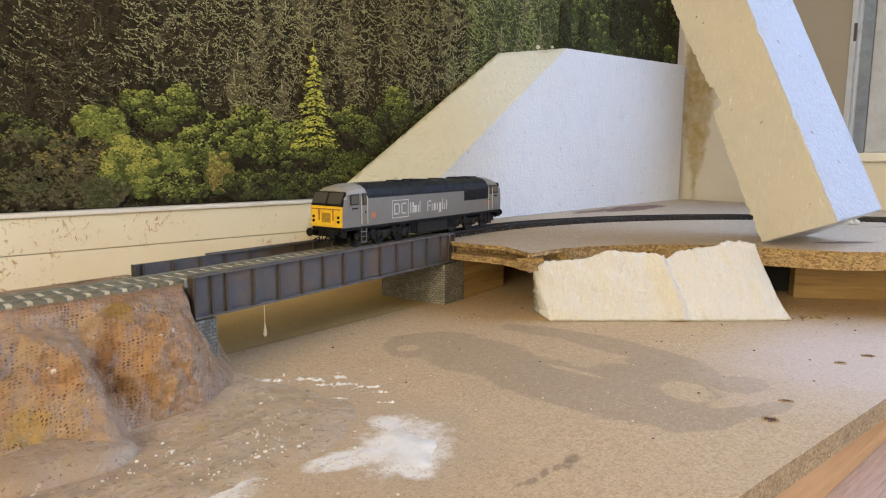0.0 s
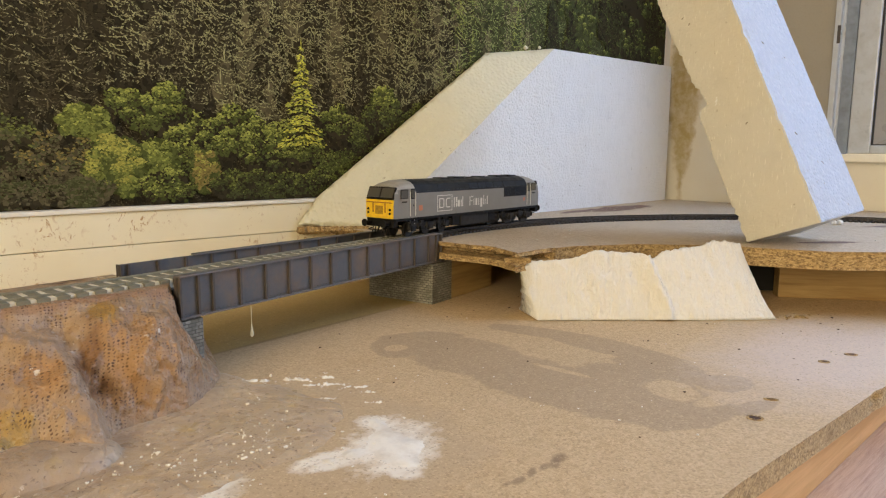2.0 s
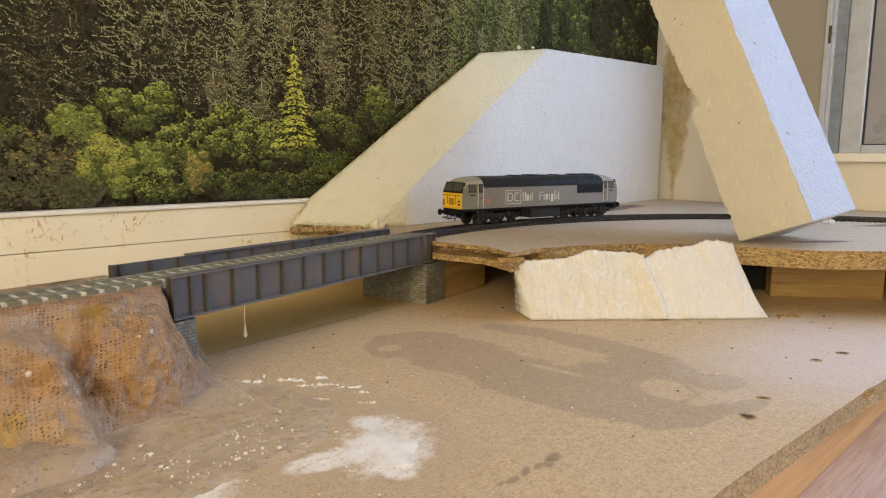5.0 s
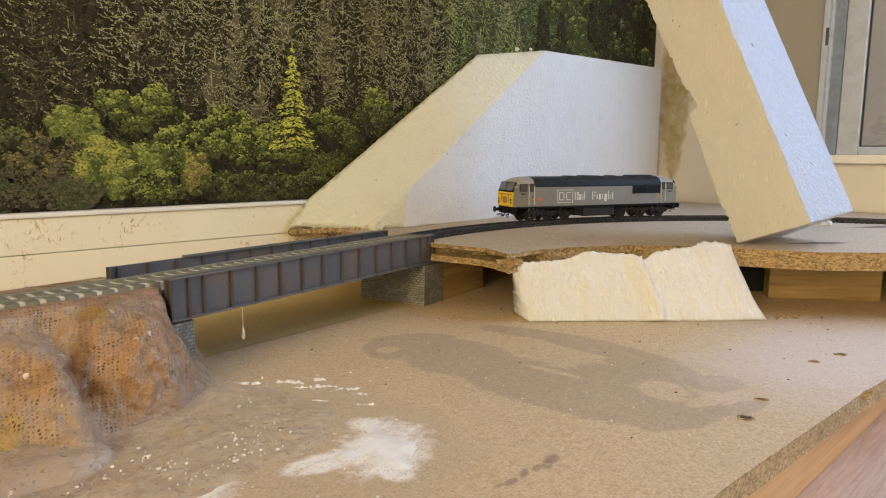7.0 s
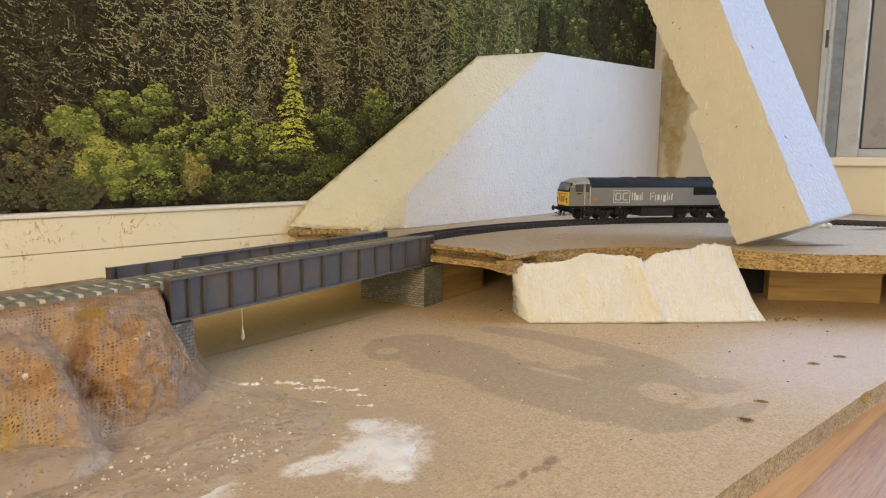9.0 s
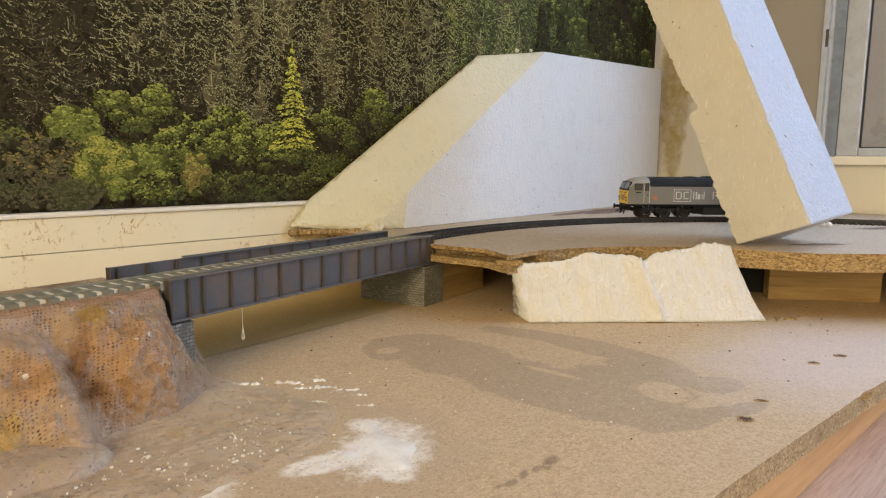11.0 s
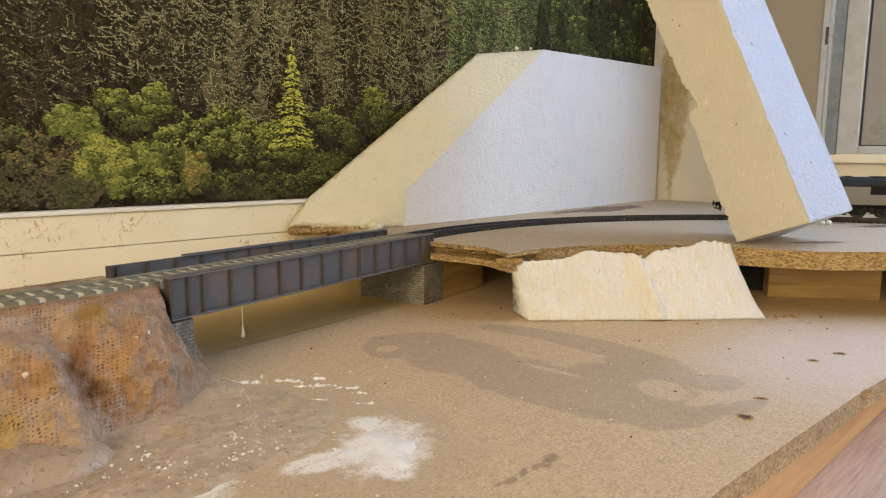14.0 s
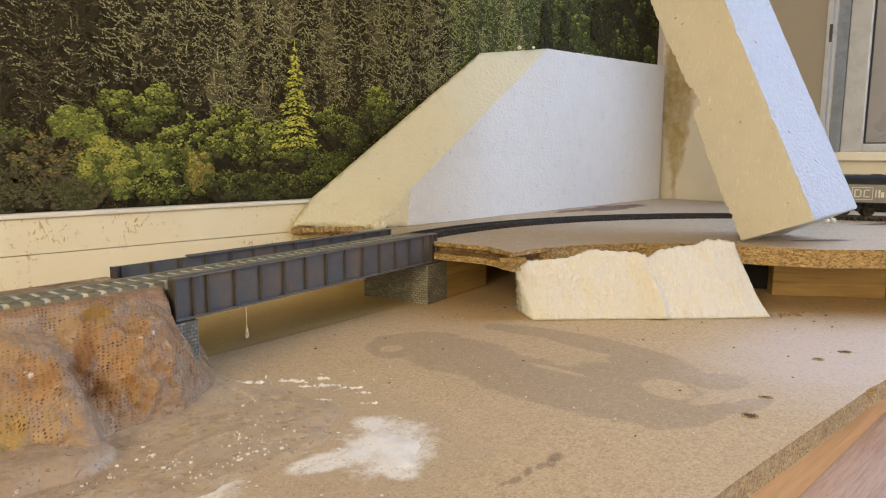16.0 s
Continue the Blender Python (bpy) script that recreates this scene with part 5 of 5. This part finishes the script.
M_ORANGE = mat("orange_plate", (0.50, 0.16, 0.07), 0.5)
M_STEEL = mat("dull_steel", (0.35, 0.33, 0.30), 0.4, 0.9)
MM = 0.001


def mm_box(bm, x0, x1, y0, y1, z0, z1, bevel=0.0):
    return add_box(bm, x0 * MM, x1 * MM, y0 * MM, y1 * MM, z0 * MM, z1 * MM, None, bevel * MM)


def mm_part(name, dims, material, parent, bevel=0.0, label=""):
    bm = bmesh.new()
    mm_box(bm, *dims, bevel)
    return part(name, bm, material, parent, label)


def section(x, scale_w=1.0, drop=0.0, zb=17.8):
    """Points of the body's cross-section at x, in mm: side, cantrail, rounded roof."""
    pts = [(18.3, zb), (18.4, 30.0), (18.2, 39.5)]
    for k in range(9):
        a = math.pi * (k + 0.6) / 9.2 - 0.0
        pts.append((17.6 * math.cos(a), 40.6 + (10.7 - drop) * max(0.0, math.sin(a)) ** 0.75))
    pts += [(-18.2, 39.5), (-18.4, 30.0), (-18.3, zb)]
    return [(x * MM, y * scale_w * MM, z * MM) for y, z in pts]


def loft(rings, caps=True):
    bm = bmesh.new()
    vs = [[bm.verts.new(p) for p in r] for r in rings]
    for a, b in zip(vs, vs[1:]):
        for j in range(len(a)):
            k = (j + 1) % len(a)
            bm.faces.new((a[j], a[k], b[k], b[j]))
    if caps:
        bm.faces.new(vs[0])
        bm.faces.new(vs[-1][::-1])
    return bm


def build_loco():
    root = thing("locomotive", "grey model diesel locomotive with yellow nose and dark roof", "locomotive")
    # body between the cabs: sides grey, roof dark
    bm = loft([section(-92), section(92)])
    for f in bm.faces:
        f.material_index = 1 if f.calc_center_median().z > 0.0403 and abs(f.normal.x) < 0.9 else 0
    bm.normal_update()
    body = part("body", bm, [M_GREY, M_ROOF], root)
    # solebar strip
    mm_part("solebar", (-117, 117, -17.6, 17.6, 15.4, 17.7), M_UNDER, root)
    # cantrail panels of the roof
    for x0, x1, m in ((-91, -71, M_PANEL), (-70.4, -47.5, M_PANEL), (-45.5, -30, M_PANEL), (-29, -17, M_PANEL), (-16, -3, M_PANEL), (-2, 12, M_PANEL), (13, 28, M_ROOF), (29, 60, M_ROOF), (61, 91, M_ROOF)):
        for sy in (1, -1):
            bm = bmesh.new()
            add_box(bm, x0 * MM, x1 * MM, -0.0003, 0.0003, -0.0026, 0.0026, Matrix.Translation((0, sy * 17.0 * MM, 43.6 * MM)) @ Matrix.Rotation(sy * radians(22), 4, "X"))
            part("roof_panel", bm, m, body)
    for x0, x1, h in ((-88, -74, 0.9), (-68, -52, 0.9), (-30, -22, 0.7), (5, 18, 0.9), (30, 40, 0.6), (-8, 0, 0.5)):
        mm_part("roof_vent", (x0, x1, -6, 6, 50.6, 51.3 + h), M_ROOF, body, 0.25)
    for sy in (1, -1):
        y = 18.35 * sy
        g = mm_part("grille", (-91, -47.5, min(y, y + sy * 0.25), max(y, y + sy * 0.25), 30.2, 39.6), M_UNDER, body, 0.0, "black radiator grille")
        bm = bmesh.new()
        for k in range(8):
            mm_box(bm, -90.5, -48, min(y + sy * 0.2, y + sy * 0.5), max(y + sy * 0.2, y + sy * 0.5), 30.8 + k * 1.1, 31.2 + k * 1.1)
        tagged(part("louvres", bm, M_ROOF, g), "", "", "", "stuff")
        for k in (-69.0,):
            mm_part("grille_bar", (k - 0.4, k + 0.4, min(y, y + sy * 0.6), max(y, y + sy * 0.6), 30.2, 39.6), M_PANEL, g)
        # white lettering as plain shapes, a framed pair then two words
        e0, e1 = (y, y + sy * 0.12)
        ya, yb = min(e0, e1), max(e0, e1)
        fx = 1 if sy > 0 else -1

        def bar(x0, x1, z0, z1):
            a, b = (x0 * fx + (0 if fx > 0 else 28), x1 * fx + (0 if fx > 0 else 28))
            mm_part("lettering", (min(a, b), max(a, b), ya, yb, z0, z1), M_LETTER, body)

        for a, b, c, d in ((39.6, 61.6, 35.6, 36.2), (39.6, 61.6, 21.2, 21.8), (39.6, 40.2, 21.2, 36.2), (61.0, 61.6, 21.2, 36.2)):
            bar(a, b, c, d)
        for a, b, c, d in ((57.8, 59.0, 24.2, 33.4), (52.8, 57.8, 32.4, 33.4), (52.8, 57.8, 24.2, 25.2), (51.6, 52.8, 25.2, 32.4), (48.0, 49.2, 25.0, 32.6), (42.8, 48.0, 32.4, 33.4), (42.8, 48.0, 24.2, 25.2)):
            bar(a, b, c, d)
        for a, w, c, d in ((36.4, 1.1, 24.2, 33.4), (33.0, 2.0, 28.6, 33.4), (33.0, 1.6, 24.2, 28.0), (29.6, 3.2, 24.2, 30.6), (25.6, 1.0, 24.2, 30.8), (23.2, 1.0, 24.2, 33.8),
                           (11.6, 1.1, 24.2, 33.4), (8.0, 3.0, 32.4, 33.4), (8.6, 2.4, 28.4, 29.4), (5.0, 1.0, 24.2, 30.8), (1.0, 2.8, 24.2, 30.8), (-3.0, 1.0, 24.2, 30.8), (-7.4, 3.2, 22.0, 30.8), (-11.4, 1.0, 24.2, 33.8), (-14.0, 1.0, 24.2, 29.6), (-17.6, 1.4, 24.2, 32.6)):
            bar(a - w / 2, a + w / 2, c, d)
        mm_part("warning_plate", (82.6, 87.4, ya, yb, 23.6, 28.4), M_ORANGE, body, 0.0, "small orange square plate")
        mm_part("warning_plate", (-88.6, -85.2, ya, yb, 24.4, 28.0), M_ORANGE, body)
    # cabs
    for d in (1, -1):
        cab = bpy.data.objects.new("cab", None)
        scene.collection.objects.link(cab)
        cab.parent = root
        if d < 0:
            cab.matrix_basis = Matrix.Rotation(math.pi, 4, "Z")
        rings = []
        for x, sw, top in ((92.02, 1.0, 0.0), (102, 0.985, 0.4), (109, 0.96, 1.6), (113.5, 0.93, 3.6)):
            rings.append(section(x, sw, top))
        last = [(min(0.1190, p[0] + 0.0052 * max(0.0, min(1.0, (0.0475 - p[2]) / 0.012))), p[1] * 0.99, min(p[2], 0.0462)) for p in section(113.9, 0.925, 5.0)]
        rings.append(last)
        bm = loft(rings)
        bm.normal_update()
        for f in bm.faces:
            f.material_index = 1 if f.calc_center_median().z > 0.0405 and f.normal.z > 0.25 else 0
        part("shell", bm, [M_GREY, M_ROOFGREY], cab)
        # yellow nose panel
        bm = bmesh.new()
        if d > 0:
            mm_box(bm, 117.6, 119.7, -16.6, 16.6, 17.8, 34.2, 0.8)
            part("nose_panel", bm, M_YELLOW, cab, "grubby yellow warning panel")
        else:
            mm_box(bm, 117.6, 119.7, -16.6, 16.6, 17.8, 34.2, 0.8)
            part("nose_panel", bm, M_YELLOW, cab)
        mm_part("nose_grille", (119.6, 120.1, -4.6, 4.6, 21.5, 29.0), M_NOSEGRILLE, cab, 0.2)
        for y in (-13.2, 13.2):
            for z in (22.4, 25.8):
                bm = bmesh.new()
                add_rod(bm, (119.5 * MM, y * MM, z * MM), (120.5 * MM, y * MM, z * MM), 1.1 * MM, 10)
                part("marker_light", bm, M_UNDER, cab)
        bm = bmesh.new()
        for y in (-7.4, 7.4):
            mm_box(bm, 119.5, 120.2, y - 0.5, y + 0.5, 23.0, 31.5, 0.1)
        mm_box(bm, 119.5, 120.2, -15.4, 15.4, 31.4, 32.2, 0.1)
        part("nose_pipes", bm, M_NOSERUST, cab, "rust-brown pipes on the nose")
        # windscreen in a black surround
        tilt = Matrix.Translation((116.9 * MM, 0, 40.0 * MM)) @ Matrix.Rotation(radians(-23), 4, "Y")
        bm = bmesh.new()
        add_box(bm, -0.0012, 0.0006, -0.0162, 0.0162, -0.0058, 0.0056, tilt, 0.0004)
        scr = part("screen_frame", bm, M_UNDER, cab, "black windscreen surround")
        for y0, y1 in ((-15.2, -0.9), (0.9, 15.2)):
            bm = bmesh.new()
            add_box(bm, 0.0005, 0.0009, y0 * MM, y1 * MM, -0.0045, 0.0044, tilt)
            part("windscreen", bm, M_CABGLASS, scr)
        # side windows, door and handrails
        for sy in (1, -1):
            for x0, x1, z0, z1, nm in ((101.4, 111.2, 35.0, 43.2, "side_window"), (93.6, 98.0, 34.6, 43.6, "door_window")):
                ys = 17.75 if x0 > 100 else 18.25
                a, b = sorted((ys * sy, (ys + 0.35) * sy))
                f = mm_part(nm, (x0, x1, a, b, z0, z1), M_UNDER, cab)
                a, b = sorted(((ys + 0.3) * sy, (ys + 0.45) * sy))
                mm_part("pane", (x0 + 0.7, x1 - 0.7, a, b, z0 + 0.7, z1 - 0.7), M_CABGLASS, f)
            for x in (92.4, 99.4):
                bm = bmesh.new()
                add_rod(bm, (x * MM, 18.75 * sy * MM, 19.5 * MM), (x * MM, 18.75 * sy * MM, 41.0 * MM), 0.35 * MM, 6)
                part("handrail", bm, M_LETTER, cab, "white handrail")
            a, b = sorted((18.2 * sy, 18.5 * sy))
            mm_part("door_handle", (94.0, 95.0, a, b, 28.0, 29.6), M_UNDER, cab)
            mm_part("number_bar", (103.2, 109.4, *sorted((17.9 * sy, 18.25 * sy)), 31.6, 32.8), M_UNDER, cab)
        # buffer beam, buffers, coupling and pipes
        beam = mm_part("buffer_beam", (114, 118.6, -16.4, 16.4, 10.2, 17.7), M_UNDER, cab, 0.4)
        for y in (-11.4, 11.4):
            bm = bmesh.new()
            add_rod(bm, (118.5 * MM, y * MM, 13.8 * MM), (123.5 * MM, y * MM, 13.8 * MM), 1.9 * MM, 10)
            add_rod(bm, (123.4 * MM, y * MM, 13.8 * MM), (126.2 * MM, y * MM, 13.8 * MM), 1.2 * MM, 10)
            add_rod(bm, (126.0 * MM, y * MM, 13.8 * MM), (127.0 * MM, y * MM, 13.8 * MM), 3.3 * MM, 14)
            part("buffer", bm, M_UNDER, beam)
        bm = bmesh.new()
        for y in (-7.5, -4.6, 4.6, 7.5):
            add_rod(bm, (118.8 * MM, y * MM, 14.0 * MM), (120.2 * MM, y * MM * 1.05, 5.0 * MM), 0.45 * MM, 6)
        add_rod(bm, (118.8 * MM, 0, 12.5 * MM), (121.5 * MM, 0, 6.5 * MM), 0.7 * MM, 6)
        for y in (-9.0, 9.0):
            add_rod(bm, (119.5 * MM, y * MM, 9.0 * MM), (126.0 * MM, y * 0.85 * MM, 8.2 * MM), 0.45 * MM, 6)
        add_rod(bm, (126.0 * MM, -7.6 * MM, 8.2 * MM), (126.0 * MM, 7.6 * MM, 8.2 * MM), 0.45 * MM, 6)
        part("coupling", bm, M_UNDER, beam, "black wire coupling and brake pipes")
        for y in (-1, 1):
            bm = bmesh.new()
            for z in (5.0, 9.0, 13.0):
                a, b = sorted((15.0 * y, 18.0 * y))
                mm_box(bm, 92.5, 98.5, a, b, z, z + 0.6)
            for x in (92.5, 98.2):
                a, b = sorted((17.2 * y, 17.7 * y))
                mm_box(bm, x, x + 0.5, a, b, 5.0, 16.0)
            part("cab_steps", bm, M_STEEL if y > 0 else M_UNDER, cab)
    # tank and underframe boxes
    mm_part("fuel_tank", (-24, 22, -15.5, 15.5, 4.5, 15.4), M_TANK, root, 1.2, "dark grey fuel tank")
    mm_part("battery_box", (23, 34, -14.5, 14.5, 6.0, 15.4), M_UNDER, root, 0.6)
    mm_part("air_reservoir", (-36, -25, -14.5, 14.5, 6.5, 15.4), M_UNDER, root, 0.8)
    # bogies with wheels
    bogies, wheels = [], []
    for bx in (69, -69):
        bg = bpy.data.objects.new("bogie", None)
        scene.collection.objects.link(bg)
        bg.parent = root
        bg.location = (bx * MM, 0, 0)
        tagged(bg, "black six-wheeled bogie")
        for sy in (1, -1):
            a, b = sorted((13.6 * sy, 15.6 * sy))
            bm = bmesh.new()
            mm_box(bm, -35, 35, a, b, 9.0, 12.2, 0.4)
            for x in (-27, 0, 27):
                mm_box(bm, x - 3.4, x + 3.4, a - 0.6, b + 0.6, 5.4, 11.0, 0.6)
                add_rod(bm, ((x - 6) * MM, 15.2 * sy * MM, 7.0 * MM), ((x - 6) * MM, 15.2 * sy * MM, 12.5 * MM), 1.5 * MM, 8)
                add_rod(bm, ((x + 6) * MM, 15.2 * sy * MM, 7.0 * MM), ((x + 6) * MM, 15.2 * sy * MM, 12.5 * MM), 1.5 * MM, 8)
            for x in (-13.5, 13.5):
                mm_box(bm, x - 2.6, x + 2.6, a, b + 0.4, 6.2, 14.4, 0.4)
                add_rod(bm, ((x - 5) * MM, 15.8 * sy * MM, 5.4 * MM), ((x + 5) * MM, 15.8 * sy * MM, 11.4 * MM), 0.5 * MM, 6)
            mm_box(bm, -30, -21, a, b, 12.6, 14.8, 0.3)
            mm_box(bm, 20, 31, a, b, 12.6, 14.8, 0.3)
            part("side_frame", bm, M_BOGIE, bg)
        mm_part("bolster", (-20, 20, -11, 11, 9, 15.2), M_UNDER, bg)
        for x in (-27, 0, 27):
            bm = bmesh.new()
            for y in (-8.3, 8.3):
                add_rod(bm, (0, (y - 1.3) * MM, 0), (0, (y + 1.3) * MM, 0), 7.2 * MM, 22)
            add_rod(bm, (0, -12 * MM, 0), (0, 12 * MM, 0), 1.2 * MM, 8)
            for y in (-9.8, 9.8):
                mm_box(bm, -5.5, 5.5, y - 0.15, y + 0.15, -0.5, 0.5)
            w = part("wheelset", bm, M_WHEEL, bg)
            w.location = (x * MM, 0, 7.2 * MM)
            wheels.append((w, x))
        bogies.append((bg, bx))
    return root, bogies, wheels


M_NOSEGRILLE = worn_paint("nose_grille_paint", (0.42, 0.24, 0.01), (0.10, 0.07, 0.03), 0.7, 0.5, 300.0, 0.0001)
M_NOSERUST = worn_paint("nose_rust", (0.38, 0.14, 0.02), (0.10, 0.06, 0.03), 0.6, 0.6, 200.0, 0.0001)
M_BOGIE = worn_paint("bogie_paint", (0.009, 0.008, 0.007), (0.055, 0.047, 0.037), 0.7, 0.6, 200.0, 0.0002, 0.2)
M_WHEEL = mat("wheel_steel", (0.030, 0.026, 0.022), 0.5, 0.3)
loco, loco_bogies, loco_wheels = build_loco()


# ---- small things on the boards ----
def bore(x, y, rx, ry, turn, label):
    """A shallow screw hole: a dark sunken disc in a torn rim."""
    root = thing("screw_hole", label, "screw hole", "screw holes")
    m = Matrix.Translation((x, y, 0)) @ Matrix.Rotation(radians(turn), 4, "Z") @ Matrix.Diagonal((rx, ry, 1, 1))
    bm = bmesh.new()
    bmesh.ops.create_cone(bm, cap_ends=True, segments=14, radius1=0.9, radius2=0.8, depth=0.0004, matrix=m @ Matrix.Translation((0, 0, 0.0002)))
    part("pit", bm, M_PIT, root)
    bm = bmesh.new()
    for k in range(14):
        a = 2 * math.pi * k / 14
        r = 1.05 + 0.2 * noise.noise(Vector((x * 99, k, 0)))
        add_box(bm, -0.0006, 0.0006, -0.0004, 0.0004, 0, 0.0006, m @ Matrix.Translation((r * math.cos(a), r * math.sin(a), 0)) @ Matrix.Rotation(a, 4, "Z") @ Matrix.Diagonal((1 / rx, 1 / ry, 1, 1)))
    part("rim", bm, M_EDGE, root)


M_PIT = mat("pit_brown", (0.075, 0.035, 0.015), 0.9)
for q in ((0.4925, 0.1410, 0.0030, 0.0022, 130), (0.5250, 0.1338, 0.0037, 0.0021, 130), (0.3566, 0.1325, 0.0036, 0.0030, 120), (0.3915, 0.1375, 0.0032, 0.0012, 120)):
    bore(*q, "brown screw hole in the chipboard top")


def crumbs(name, label, spots, n, size, material, z, seed):
    rng = random.Random(seed)
    bm = bmesh.new()
    for i in range(n):
        x, y, rx, ry = spots[i % len(spots)]
        s = size * rng.uniform(0.4, 1.3)
        add_box(bm, -s, s, -s * rng.uniform(0.4, 1), s * 0.7, 0, s * rng.uniform(0.4, 1.0), Matrix.Translation((x + rng.gauss(0, rx), y + rng.gauss(0, ry), z)) @ Matrix.Rotation(rng.uniform(0, 6.3), 4, "Z"))
    return tagged(part(name, bm, material), label, "crumbs", "", "stuff")


crumbs("wood_crumbs", "scattered dark wood crumbs on the chipboard", [(0.35, 0.30, 0.12, 0.10), (0.60, 0.185, 0.03, 0.02), (0.30, 0.42, 0.06, 0.04), (0.47, 0.22, 0.08, 0.06)], 60, 0.0006, M_PIT, 0.0, 5)
crumbs("plaster_crumbs", "scattered pale plaster crumbs on the board", [(0.20, 0.29, 0.05, 0.05), (0.15, 0.27, 0.03, 0.03), (0.36, 0.26, 0.12, 0.08)], 110, 0.0005, M_WHITE_PLASTER, 0.0003, 6)
crumbs("deck_crumbs", "pale crumbs scattered on the track deck", [(0.83, 0.53, 0.05, 0.02), (0.72, 0.30, 0.08, 0.06), (0.55, 0.40, 0.05, 0.03)], 30, 0.0006, M_FOAM_CUT, ZU, 7)


def loose_fibres():
    """A few thin fibres that hang from the broken corner of the deck."""
    rng = random.Random(21)
    bm = bmesh.new()
    for k in range(9):
        p = Vector((0.4255 + rng.uniform(0, 0.006), 0.3505 + rng.uniform(-0.001, 0.002), ZU - 0.0155))
        d = Vector((rng.uniform(-0.6, 0.1), rng.uniform(-0.6, 0.0), rng.uniform(-0.7, -0.2))).normalized()
        for i in range(5):
            q = p + d * 0.0016
            add_rod(bm, p, q, 0.00009, 4)
            d = (d + Vector((rng.uniform(-0.4, 0.4), rng.uniform(-0.4, 0.4), rng.uniform(-0.2, 0.5)))).normalized()
            p = q
    tagged(part("loose_fibres", bm, M_FOAM_CUT), "thin pale fibres hanging from the broken deck corner", "fibres", "", "stuff")


loose_fibres()
crumbs("wood_flakes", "small pile of brown wood flakes on the chipboard", [(0.607, 0.205, 0.005, 0.004), (0.617, 0.196, 0.004, 0.003)], 26, 0.0013, M_EDGE, 0.0, 9)


# ---- what moves ----
def motions():
    rows, turns = [], {0: [], 1: []}
    spin = []
    for i in range(0, 65):
        t = i * 0.25
        s = 0.2364 + 0.0431 * t + 0.000045 * t * t
        a, b = line_at(s + 0.069), line_at(s - 0.069)
        c, d = (a[0] + b[0]) / 2, b[0] - a[0]
        head = math.atan2(d.y, d.x)
        rows.append((t, pose(c.x, c.y, ZR, 0, 0, math.degrees(head))))
        for k, end in ((0, b), (1, a)):
            swing = math.degrees(end[1] + math.pi - head)
            turns[k].append((t, (swing + 180) % 360 - 180))
    walk(loco, rows)
    for k, (bg, bx) in enumerate(loco_bogies):
        walk(bg, [(t, pose(bx * MM, 0, 0, 0, 0, a)) for t, a in turns[k]])
    for i in range(0, 81):
        t = i * 0.2
        s = 0.0431 * t + 0.000045 * t * t
        spin.append((t, -math.degrees(s / 0.0072)))
    for w, x in loco_wheels:
        walk(w, [(t, pose(x * MM, 0, 7.2 * MM, 0, a, 0)) for t, a in spin])


motions()
